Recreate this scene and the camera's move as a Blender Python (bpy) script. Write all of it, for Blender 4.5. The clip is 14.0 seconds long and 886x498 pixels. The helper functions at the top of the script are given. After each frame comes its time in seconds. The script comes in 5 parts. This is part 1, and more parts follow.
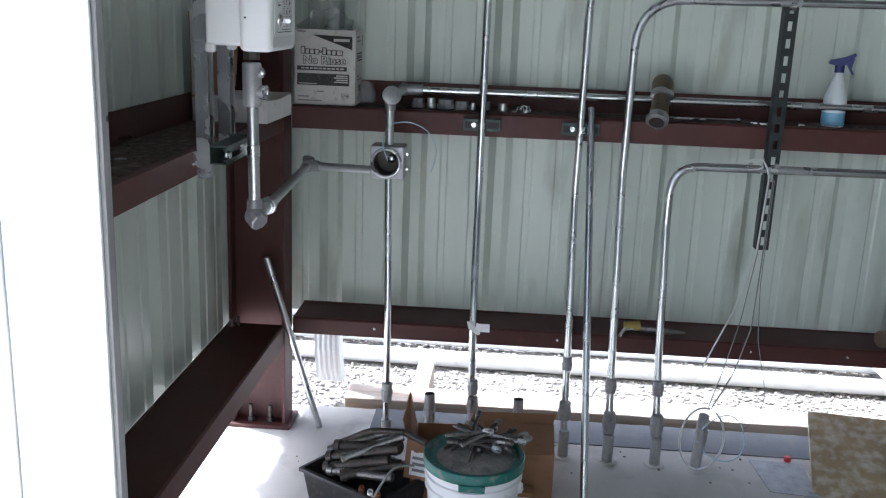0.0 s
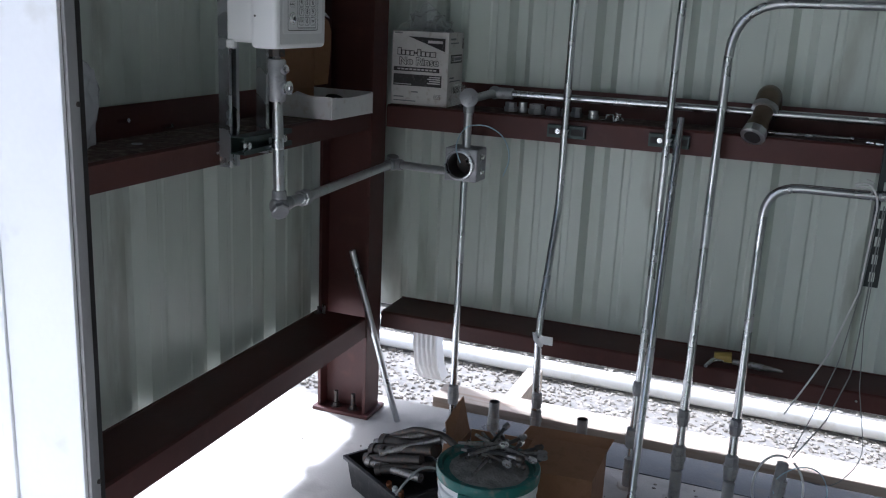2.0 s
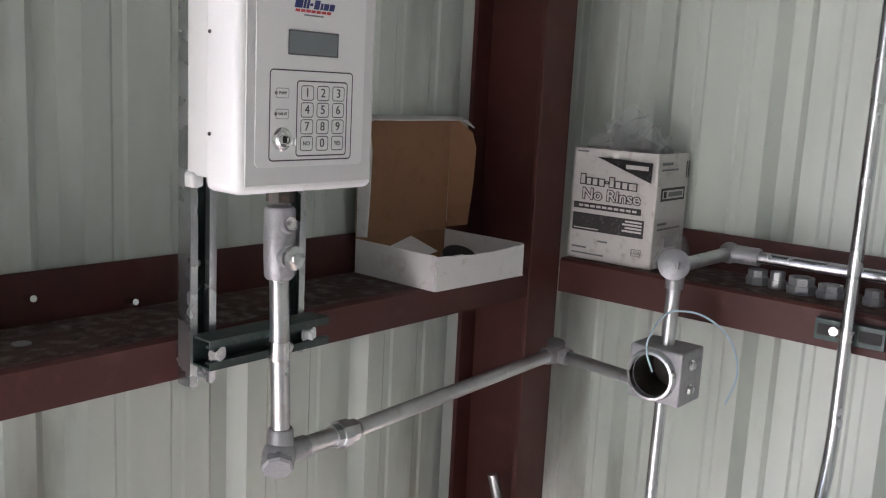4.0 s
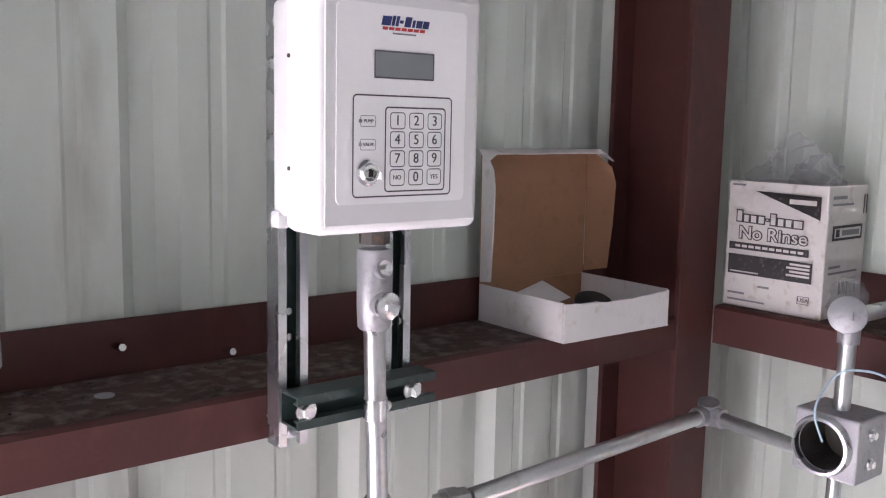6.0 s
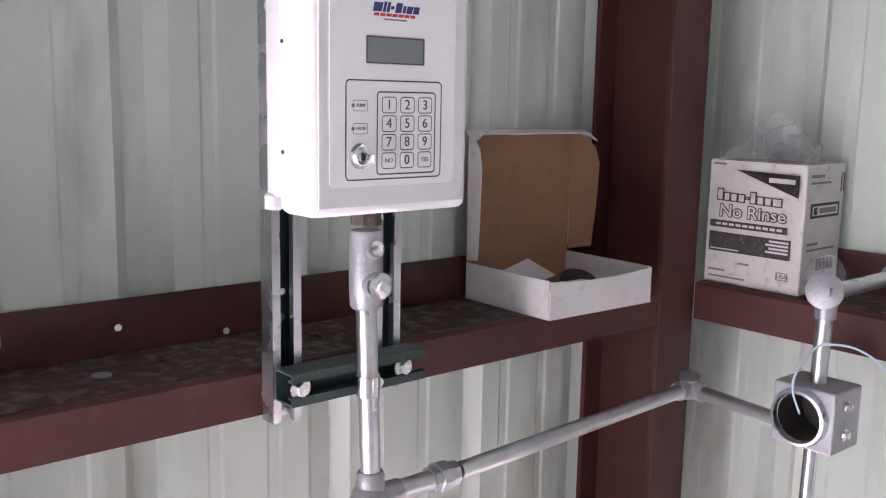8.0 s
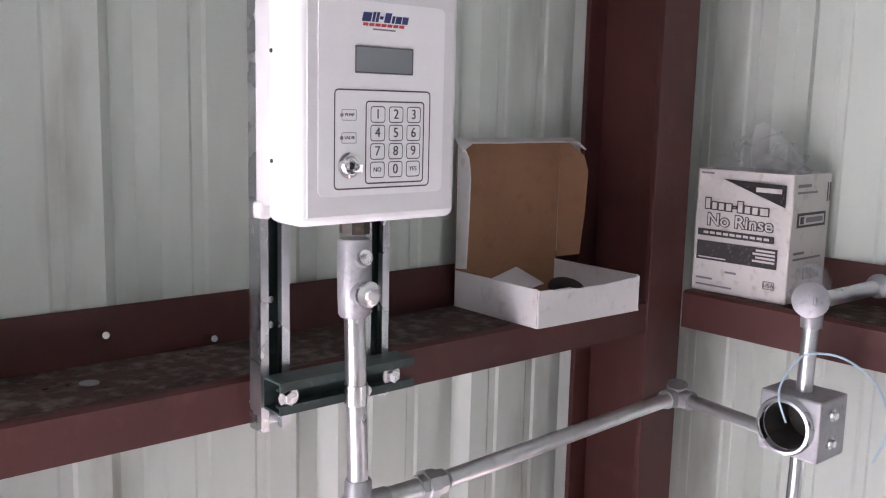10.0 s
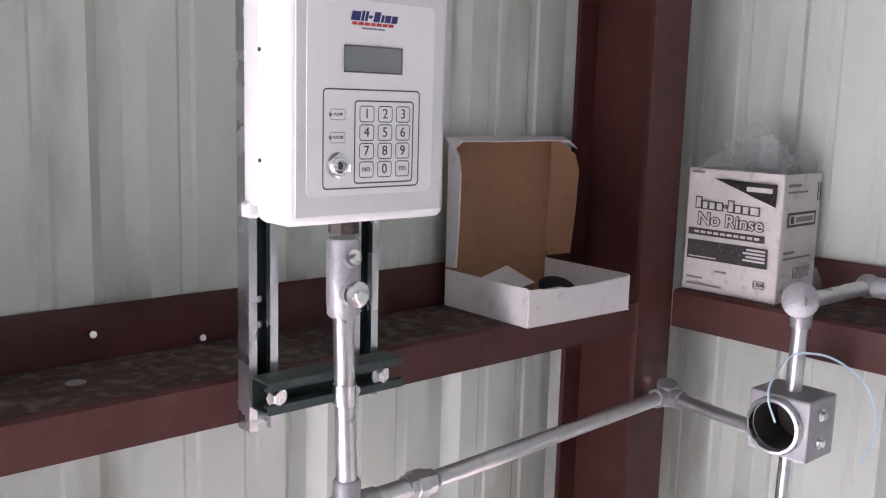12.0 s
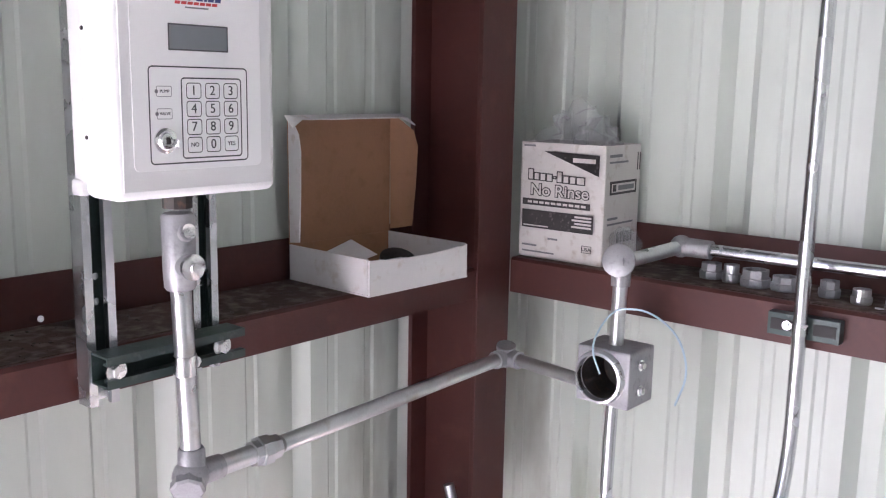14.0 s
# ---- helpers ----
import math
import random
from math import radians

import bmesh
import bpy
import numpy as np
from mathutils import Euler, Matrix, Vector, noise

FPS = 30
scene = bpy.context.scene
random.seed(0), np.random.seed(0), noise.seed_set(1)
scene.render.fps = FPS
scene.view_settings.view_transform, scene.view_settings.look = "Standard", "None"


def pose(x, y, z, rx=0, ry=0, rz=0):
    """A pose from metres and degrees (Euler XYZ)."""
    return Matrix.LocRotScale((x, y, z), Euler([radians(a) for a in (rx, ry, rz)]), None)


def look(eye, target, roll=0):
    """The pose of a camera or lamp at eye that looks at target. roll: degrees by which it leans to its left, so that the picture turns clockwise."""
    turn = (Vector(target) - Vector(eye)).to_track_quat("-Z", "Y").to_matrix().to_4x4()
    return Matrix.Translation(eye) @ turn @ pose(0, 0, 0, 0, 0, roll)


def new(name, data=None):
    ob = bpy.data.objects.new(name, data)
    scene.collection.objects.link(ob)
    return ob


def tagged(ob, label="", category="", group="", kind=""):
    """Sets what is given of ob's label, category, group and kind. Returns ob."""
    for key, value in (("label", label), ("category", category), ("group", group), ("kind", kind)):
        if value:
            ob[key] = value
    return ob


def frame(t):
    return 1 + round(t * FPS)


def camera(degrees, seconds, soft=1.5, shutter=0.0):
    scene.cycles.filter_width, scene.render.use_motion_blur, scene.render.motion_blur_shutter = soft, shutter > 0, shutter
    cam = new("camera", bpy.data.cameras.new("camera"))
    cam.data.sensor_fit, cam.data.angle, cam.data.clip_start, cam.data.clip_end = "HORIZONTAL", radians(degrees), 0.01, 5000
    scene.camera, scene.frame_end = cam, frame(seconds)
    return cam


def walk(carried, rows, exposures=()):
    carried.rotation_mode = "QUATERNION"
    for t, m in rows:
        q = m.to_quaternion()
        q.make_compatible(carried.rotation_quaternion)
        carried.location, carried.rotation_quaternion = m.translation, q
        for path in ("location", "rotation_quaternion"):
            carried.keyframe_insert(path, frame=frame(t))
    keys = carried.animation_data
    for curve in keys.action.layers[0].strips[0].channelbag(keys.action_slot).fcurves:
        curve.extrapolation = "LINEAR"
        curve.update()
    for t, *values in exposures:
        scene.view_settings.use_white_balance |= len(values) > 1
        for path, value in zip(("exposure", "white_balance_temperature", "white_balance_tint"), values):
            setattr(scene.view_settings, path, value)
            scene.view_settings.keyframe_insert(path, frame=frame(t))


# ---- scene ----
cam = camera(51.0, 14.0, soft=1.15)
EXPOSURES = [(0, 1.66, 5300, 13), (0.5, 1.48, 5300, 13), (1.5, 1.18, 5300, 14), (2.2, 0.9, 5250, 14), (3.0, 1.5, 5200, 13), (3.5, 1.92, 5450, 15), (4.0, 2.36, 5850, 22), (6.5, 3.0, 5740, 32), (12.8, 3.0, 5740, 32), (14, 3.1, 5680, 30)]
PATH = [
    (0, (0.733, -3.114, 1.461), (0.61, -1.181, 0.964), 2.2),
    (0.5, (0.972, -3.237, 1.491), (0.649, -1.311, 1.06), 2.1),
    (1, (1.077, -3.257, 1.468), (0.661, -1.362, 0.98), 2.7),
    (1.5, (1.295, -3.177, 1.485), (0.71, -1.34, 0.955), 2.3),
    (2, (1.363, -2.948, 1.47), (0.673, -1.14, 0.965), 2.6),
    (2.5, (1.301, -2.675, 1.495), (0.561, -0.887, 0.989), 3.1),
    (3, (1.344, -2.311, 1.485), (0.413, -0.604, 1.017), 2.8),
    (3.5, (1.265, -2.019, 1.478), (0.182, -0.39, 1.061), 3.0),
    (4, (1.142, -1.754, 1.506), (-0.131, -0.251, 1.158), 2.9),
    (4.2, (1.127, -1.671, 1.514), (-0.246, -0.248, 1.213), 2.8),
    (6.3, (1.077, -1.58, 1.484), (-0.465, -0.339, 1.2), 1.0),
    (6.5, (1.072, -1.58, 1.488), (-0.465, -0.337, 1.185), 0.9),
    (7, (1.076, -1.584, 1.488), (-0.457, -0.337, 1.176), 0.9),
    (7.5, (1.084, -1.596, 1.489), (-0.434, -0.332, 1.174), 1.0),
    (8, (1.099, -1.607, 1.496), (-0.407, -0.331, 1.175), 1.1),
    (8.5, (1.104, -1.608, 1.5), (-0.4, -0.329, 1.184), 1.3),
    (11, (1.103, -1.605, 1.5), (-0.385, -0.305, 1.192), 1.4),
    (11.5, (1.102, -1.602, 1.503), (-0.384, -0.301, 1.19), 1.5),
    (12, (1.103, -1.601, 1.505), (-0.38, -0.297, 1.189), 1.6),
    (12.5, (1.105, -1.599, 1.507), (-0.377, -0.295, 1.188), 1.7),
    (13, (1.119, -1.6, 1.506), (-0.343, -0.274, 1.181), 1.8),
    (13.5, (1.154, -1.614, 1.503), (-0.264, -0.242, 1.179), 2.0),
    (14, (1.187, -1.614, 1.496), (-0.091, -0.115, 1.153), 1.0),
]
walk(cam, [(t, look(eye, target, roll)) for t, eye, target, roll in PATH], EXPOSURES)

# ---- world, sun and exposure ----
world = bpy.data.worlds.new("world")
scene.world = world
world.use_nodes = True
wn = world.node_tree.nodes
sky = wn.new("ShaderNodeTexSky")
sky.sky_type, sky.sun_disc = "NISHITA", False
sky.sun_elevation, sky.sun_rotation = radians(55.5), radians(-67)
sky.dust_density, sky.ozone_density = 8.0, 0.6
haze = wn.new("ShaderNodeHueSaturation")
haze.inputs["Saturation"].default_value = 0.5
world.node_tree.links.new(sky.outputs[0], haze.inputs["Color"])
world.node_tree.links.new(haze.outputs[0], wn["Background"].inputs[0])
wn["Background"].inputs[1].default_value = 0.15
sun = new("sun", bpy.data.lights.new("sun", "SUN"))
sun.data.energy, sun.data.angle, sun.data.color = 4.5, radians(4), (1.0, 0.96, 0.9)
sun.matrix_world = look((-3.8, 1.6, 6.0), (0, 0, 0))


# ---- materials ----
def mat(name, col, rough=0.6, metal=0.0, var=0.18, big=3.0, fine=90.0, bump=0.12, stain=None, amount=0.3, stretch=(1, 1, 1), rand=0.0, coat=0.0):
    """Base colour with broad and fine variation, optional stains, gloss variation and fine relief."""
    m = bpy.data.materials.new(name)
    m.use_nodes = True
    t = m.node_tree
    n, lk = t.nodes, t.links.new
    b = n["Principled BSDF"]
    geo, mp = n.new("ShaderNodeNewGeometry"), n.new("ShaderNodeMapping")
    mp.inputs["Scale"].default_value = stretch
    lk(geo.outputs["Position"], mp.inputs[0])

    def noise_tex(scale, detail=4):
        x = n.new("ShaderNodeTexNoise")
        x.inputs["Scale"].default_value, x.inputs["Detail"].default_value = scale, detail
        lk(mp.outputs[0], x.inputs["Vector"])
        return x.outputs[0]

    def mix(f, a, c):
        x = n.new("ShaderNodeMix")
        x.data_type = "RGBA"
        for s, v in ((x.inputs[0], f), (x.inputs[6], a), (x.inputs[7], c)):
            if hasattr(v, "is_linked"):
                lk(v, s)
            else:
                s.default_value = v
        return x.outputs[2]

    def ramp(v, lo, hi):
        x = n.new("ShaderNodeMapRange")
        x.inputs[1].default_value, x.inputs[2].default_value = lo, hi
        lk(v, x.inputs[0])
        return x.outputs[0]

    lo = (*[c * (1 - var) for c in col], 1)
    hi = (*[min(c * (1 + var), 1) for c in col], 1)
    bign, finen = noise_tex(big), noise_tex(fine, 3)
    c = mix(ramp(bign, 0.3, 0.7), lo, hi)
    c = mix(ramp(finen, 0.35, 0.75), c, mix(0.5, c, hi))
    if stain:
        sn = noise_tex(big * 3.7, 6)
        f = ramp(sn, 0.62 - amount * 0.4, 0.78 - amount * 0.2)
        c = mix(f, c, (*stain, 1))
    if rand:
        oi, hs = n.new("ShaderNodeObjectInfo"), n.new("ShaderNodeHueSaturation")
        mr = n.new("ShaderNodeMapRange")
        mr.inputs[3].default_value, mr.inputs[4].default_value = 1 - rand, 1 + rand
        lk(oi.outputs["Random"], mr.inputs[0])
        lk(mr.outputs[0], hs.inputs["Value"])
        lk(c, hs.inputs["Color"])
        c = hs.outputs[0]
    lk(c, b.inputs["Base Color"])
    rr = n.new("ShaderNodeMapRange")
    rr.inputs[3].default_value, rr.inputs[4].default_value = max(rough - 0.1, 0.05), min(rough + 0.12, 1)
    lk(bign, rr.inputs[0])
    lk(rr.outputs[0], b.inputs["Roughness"])
    b.inputs["Metallic"].default_value = metal
    b.inputs["Coat Weight"].default_value = coat
    if bump:
        bp = n.new("ShaderNodeBump")
        bp.inputs["Strength"].default_value, bp.inputs["Distance"].default_value = bump, 0.004
        lk(finen, bp.inputs["Height"])
        lk(bp.outputs[0], b.inputs["Normal"])
    return m


SIDING = mat("pale_green_steel", (0.60, 0.648, 0.585), 0.32, 0.0, 0.08, 2.0, 25, 0.06, (0.38, 0.40, 0.34), 0.12, (1, 1, 0.25))
PRIMER = mat("red_oxide_primer", (0.066, 0.0160, 0.0125), 0.55, 0, 0.2, 5, 120, 0.08, (0.090, 0.026, 0.020), 0.15)
DUSTY = mat("dusty_primer", (0.052, 0.028, 0.021), 0.8, 0, 0.55, 11, 70, 0.4, (0.19, 0.15, 0.125), 0.38)
CONCRETE = mat("concrete", (0.50, 0.48, 0.44), 0.85, 0, 0.1, 1.6, 140, 0.25, (0.36, 0.34, 0.31), 0.22)
APRON = mat("outer_concrete", (0.62, 0.60, 0.56), 0.9, 0, 0.1, 2.5, 90, 0.4, (0.5, 0.48, 0.44), 0.25)
EDGEBAND = mat("grey_edge_concrete", (0.12, 0.125, 0.13), 0.7, 0, 0.15, 4, 110, 0.3, (0.16, 0.15, 0.14), 0.2)
GROUND = mat("gravel_ground", (0.17, 0.16, 0.145), 0.95, 0, 0.35, 9, 60, 0.8, (0.25, 0.22, 0.18), 0.35)
STONE = mat("gravel_stone", (0.26, 0.24, 0.21), 0.9, 0, 0.45, 14, 160, 0.3, (0.2, 0.17, 0.14), 0.4)
WHITETRIM = mat("white_trim_steel", (0.80, 0.81, 0.82), 0.45, 0, 0.04, 2, 60, 0.03, (0.66, 0.65, 0.62), 0.03)
# darker copy of the white trim: the shade is put into its colour
SHADETRIM = mat("shaded_trim_steel", (0.30, 0.30, 0.30), 0.5, 0, 0.1, 4, 70, 0.05)
# near black that paints the shade of gaps and openings
DARK = mat("gap_shade", (0.02, 0.018, 0.018), 0.7, 0, 0.2)
EMT = mat("galvanised_conduit", (0.60, 0.61, 0.62), 0.25, 1.0, 0.05, 6, 200, 0.02)
RIGID = mat("dull_galvanised_pipe", (0.54, 0.55, 0.555), 0.29, 0.95, 0.12, 9, 220, 0.06, (0.46, 0.44, 0.41), 0.10)
CAST = mat("grey_cast_aluminium", (0.36, 0.36, 0.37), 0.42, 0.5, 0.12, 20, 260, 0.12, (0.25, 0.25, 0.25), 0.15)
STUBM = mat("weathered_stub", (0.36, 0.36, 0.36), 0.6, 0.5, 0.3, 22, 200, 0.25, (0.42, 0.40, 0.37), 0.35)
CHROME = mat("bright_chrome", (0.75, 0.75, 0.75), 0.14, 1.0, 0.06, 30, 200, 0.01)
ZINC = mat("zinc_bolt", (0.72, 0.72, 0.72), 0.25, 1.0, 0.1, 30, 200, 0.02)
STRUT = mat("galvanised_strut", (0.55, 0.56, 0.57), 0.26, 0.95, 0.14, 12, 200, 0.04)
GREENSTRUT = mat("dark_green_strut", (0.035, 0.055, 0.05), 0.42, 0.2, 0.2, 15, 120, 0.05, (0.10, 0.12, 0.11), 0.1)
BLACKSTRUT = mat("black_strut", (0.022, 0.028, 0.028), 0.45, 0.2, 0.2, 15, 120, 0.05)
PANELW = mat("white_enclosure_plastic", (0.80, 0.80, 0.79), 0.38, 0, 0.02, 5, 300, 0.02)
PANELG = mat("grey_enclosure_face", (0.72, 0.72, 0.72), 0.42, 0, 0.02, 6, 500, 0.05)
OVERLAY = mat("white_overlay", (0.86, 0.86, 0.86), 0.38, 0, 0.015, 5, 300, 0.01)
LCD = mat("grey_lcd", (0.20, 0.22, 0.23), 0.22, 0, 0.06, 10, 60, 0.0)
INK = mat("dark_ink", (0.06, 0.06, 0.065), 0.6, 0, 0.05)
GREYINK = mat("grey_ink", (0.20, 0.20, 0.21), 0.6, 0, 0.05)
REDINK = mat("red_ink", (0.55, 0.05, 0.05), 0.6, 0, 0.05)
BLUEINK = mat("navy_ink", (0.03, 0.04, 0.16), 0.6, 0, 0.05)
WHITECARD = mat("white_card", (0.72, 0.70, 0.69), 0.75, 0, 0.05, 9, 120, 0.06, (0.56, 0.50, 0.44), 0.1)
PAPER = mat("white_paper", (0.80, 0.80, 0.80), 0.8, 0, 0.03, 9, 90, 0.04)
KRAFT = mat("brown_kraft_card", (0.31, 0.165, 0.090), 0.85, 0, 0.1, 8, 140, 0.1, (0.26, 0.14, 0.07), 0.2)
OFFWHITE = mat("scuffed_white_carton", (0.66, 0.63, 0.60), 0.75, 0, 0.06, 12, 150, 0.06, (0.48, 0.42, 0.37), 0.12)
CARTINK = mat("black_carton_ink", (0.045, 0.04, 0.04), 0.65, 0, 0.2, 30, 160, 0.04, (0.2, 0.18, 0.17), 0.1)
BLACKPL = mat("black_plastic", (0.018, 0.018, 0.019), 0.45, 0, 0.2, 12, 120, 0.08, (0.07, 0.065, 0.06), 0.2)
BUCKETW = mat("white_bucket_plastic", (0.76, 0.76, 0.77), 0.4, 0, 0.03, 8, 120, 0.03, (0.6, 0.58, 0.55), 0.08)
TEAL = mat("teal_lid_plastic", (0.012, 0.12, 0.10), 0.45, 0, 0.15, 10, 120, 0.05, (0.16, 0.16, 0.14), 0.2)
DIRT = mat("grey_grit", (0.20, 0.19, 0.17), 0.95, 0, 0.4, 30, 160, 0.8)
TOOL = mat("worn_tool_steel", (0.28, 0.27, 0.26), 0.4, 0.9, 0.3, 30, 200, 0.1, (0.12, 0.08, 0.05), 0.25)
DARKIRON = mat("dark_iron", (0.075, 0.068, 0.062), 0.5, 0.7, 0.3, 24, 160, 0.15, (0.16, 0.10, 0.07), 0.2)
COPPER = mat("copper_end", (0.50, 0.22, 0.12), 0.4, 0.8, 0.2, 30)
BRASS = mat("bronze_fitting", (0.16, 0.12, 0.085), 0.4, 0.8, 0.2, 20, 160, 0.1)
LUMBER = mat("pine_lumber", (0.46, 0.385, 0.31), 0.8, 0, 0.18, 4, 60, 0.2, (0.36, 0.27, 0.20), 0.3, (0.25, 3, 3))
PVC = mat("white_pvc", (0.78, 0.78, 0.77), 0.4, 0, 0.03, 3, 60, 0.02, (0.6, 0.57, 0.5), 0.1)
OSB = mat("stained_plywood", (0.38, 0.29, 0.17), 0.85, 0, 0.25, 7, 90, 0.3, (0.62, 0.56, 0.45), 0.45)
SPRAYW = mat("translucent_white_plastic", (0.66, 0.70, 0.72), 0.35, 0, 0.04)
LIQUID = mat("pale_blue_liquid", (0.16, 0.36, 0.52), 0.3, 0, 0.1)
NAVY = mat("navy_plastic", (0.012, 0.02, 0.13), 0.4, 0, 0.1)
REDPL = mat("red_plastic", (0.6, 0.04, 0.03), 0.45, 0, 0.1)
YELLOWW = mat("dull_yellow_plastic", (0.35, 0.25, 0.06), 0.5, 0, 0.2)
WIREW = mat("white_wire", (0.70, 0.70, 0.68), 0.5, 0, 0.05)
WIREB = mat("pale_blue_wire", (0.45, 0.60, 0.68), 0.5, 0, 0.05)
WIREG = mat("grey_wire", (0.22, 0.23, 0.22), 0.5, 0, 0.05)
TYRE = mat("tyre_rubber", (0.02, 0.02, 0.02), 0.8, 0, 0.2)
ROOFM = mat("unseen_roof_grey", (0.13, 0.135, 0.135), 0.6, 0, 0.06, 2, 40, 0.05)


def film_mat(name, body):
    m = bpy.data.materials.new(name)
    m.use_nodes = True
    n, lk = m.node_tree.nodes, m.node_tree.links.new
    b, tr, mx = n["Principled BSDF"], n.new("ShaderNodeBsdfTransparent"), n.new("ShaderNodeMixShader")
    b.inputs["Base Color"].default_value, b.inputs["Roughness"].default_value = (0.75, 0.76, 0.78, 1), 0.18
    mx.inputs[0].default_value = body
    lk(tr.outputs[0], mx.inputs[1])
    lk(b.outputs[0], mx.inputs[2])
    lk(mx.outputs[0], n["Material Output"].inputs[0])
    return m


FILM = film_mat("clear_plastic_film", 0.17)
BAGW = film_mat("milky_plastic_film", 0.5)


# ---- building helpers ----
def thing(name, label, category, at=(0, 0, 0), group="", kind="", turn=0):
    ob = new(name)
    ob.matrix_basis = pose(*at, 0, 0, turn)
    ob.empty_display_size = 0.05
    return tagged(ob, label, category, group, kind)


def part(name, bm, material, parent=None, label="", smooth=False, local=False):
    """Links a bmesh as one mesh object under a thing or a part; local: built in the thing's own axes."""
    me = bpy.data.meshes.new(name)
    bm.normal_update()
    bm.to_mesh(me)
    bm.free()
    me.materials.append(material)
    if smooth:
        for p in me.polygons:
            p.use_smooth = True
        me.set_sharp_from_angle(angle=radians(40))
    ob = new(name, me)
    if parent:
        ob.parent = parent
        if not local and parent.type == "EMPTY":
            ob.matrix_parent_inverse = parent.matrix_basis.inverted()
    if label:
        ob["label"] = label
    return ob


def bx(x0, x1, y0, y1, z0, z1, bevel=0.0, bm=None, seg=2):
    bm = bm or bmesh.new()
    b2 = bmesh.new()
    bmesh.ops.create_cube(b2, size=1)
    for v in b2.verts:
        v.co = Vector((x0 + (v.co.x + 0.5) * (x1 - x0), y0 + (v.co.y + 0.5) * (y1 - y0), z0 + (v.co.z + 0.5) * (z1 - z0)))
    if bevel:
        bmesh.ops.bevel(b2, geom=b2.edges[:], offset=bevel, segments=seg, affect="EDGES", profile=0.5)
    join(bm, b2)
    return bm


def join(bm, b2, m=None):
    """Adds the bmesh b2 to bm."""
    me = bpy.data.meshes.new("t")
    b2.to_mesh(me)
    b2.free()
    if m is not None:
        me.transform(m)
    bm.from_mesh(me)
    bpy.data.meshes.remove(me)
    return bm


def sweep(pts, r, seg=14, bm=None, caps=True, hollow=0.0):
    """A round bar along points; r may be a list of radii."""
    bm = bm or bmesh.new()
    pts = [Vector(p) for p in pts]
    rs = r if isinstance(r, (list, tuple)) else [r] * len(pts)
    d = (pts[1] - pts[0]).normalized()
    u = d.orthogonal().normalized()
    rings = []
    for i, p in enumerate(pts):
        a = (pts[i] - pts[i - 1]).normalized() if i else d
        c = (pts[i + 1] - pts[i]).normalized() if i < len(pts) - 1 else a
        t = (a + c).normalized() if (a + c).length > 1e-6 else a
        u = (u - t * u.dot(t)).normalized()
        w = t.cross(u)
        rings.append([bm.verts.new(p + (u * math.cos(2 * math.pi * k / seg) + w * math.sin(2 * math.pi * k / seg)) * rs[i]) for k in range(seg)])
    for a, b in zip(rings, rings[1:]):
        for k in range(seg):
            bm.faces.new((a[k], a[(k + 1) % seg], b[(k + 1) % seg], b[k]))
    if caps:
        bm.faces.new(rings[0][::-1])
        bm.faces.new(rings[-1])
    return bm


def fillet(pts, r, n=7):
    """Points of a bent line with rounded corners of radius r."""
    pts = [Vector(p) for p in pts]
    out = [pts[0]]
    for a, b, c in zip(pts, pts[1:], pts[2:]):
        d0, d1 = (a - b).normalized(), (c - b).normalized()
        ang = d0.angle(d1)
        cut = min(r / math.tan(ang / 2), (a - b).length * 0.49, (c - b).length * 0.49)
        p0, p1 = b + d0 * cut, b + d1 * cut
        for i in range(n + 1):
            t = i / n
            out.append(p0 * (1 - t) ** 2 + b * 2 * t * (1 - t) + p1 * t ** 2)
    return out + [pts[-1]]


def lathe(prof, at, axis=(0, 0, 1), seg=28, bm=None):
    """Turns a profile of (distance along the axis, radius) about an axis through at."""
    bm = bm or bmesh.new()
    q = Vector((0, 0, 1)).rotation_difference(Vector(axis).normalized()).to_matrix()
    at = Vector(at)
    rings = []
    for h, r in prof:
        rings.append([bm.verts.new(at + q @ Vector((max(r, 1e-4) * math.cos(2 * math.pi * k / seg), max(r, 1e-4) * math.sin(2 * math.pi * k / seg), h))) for k in range(seg)])
    for a, b in zip(rings, rings[1:]):
        for k in range(seg):
            bm.faces.new((a[k], a[(k + 1) % seg], b[(k + 1) % seg], b[k]))
    bm.faces.new(rings[0][::-1])
    bm.faces.new(rings[-1])
    return bm


def extrude_profile(prof, axis, a, b, bm=None):
    """A closed outline of (u, v) drawn along axis 'x', 'y' or 'z' from a to b."""
    bm = bm or bmesh.new()

    def at(u, v, s):
        return {"x": (s, u, v), "y": (u, s, v), "z": (u, v, s)}[axis]

    r0 = [bm.verts.new(at(u, v, a)) for u, v in prof]
    r1 = [bm.verts.new(at(u, v, b)) for u, v in prof]
    k = len(prof)
    for i in range(k):
        bm.faces.new((r0[i], r0[(i + 1) % k], r1[(i + 1) % k], r1[i]))
    bm.faces.new(r0[::-1])
    bm.faces.new(r1)
    bmesh.ops.recalc_face_normals(bm, faces=bm.faces[:])
    return bm


def strip(line, th):
    """A closed outline of thickness th along an open line of (u, v)."""
    left, right = [], []
    for i, p in enumerate(line):
        p = Vector(p)
        a = (p - Vector(line[i - 1])).normalized() if i else (Vector(line[1]) - p).normalized()
        c = (Vector(line[i + 1]) - p).normalized() if i < len(line) - 1 else a
        na, nc = Vector((-a.y, a.x)), Vector((-c.y, c.x))
        m = (na + nc)
        m = m / max(m.dot(na), 0.3)
        left.append(tuple(p + m * th / 2))
        right.append(tuple(p - m * th / 2))
    return left + right[::-1]


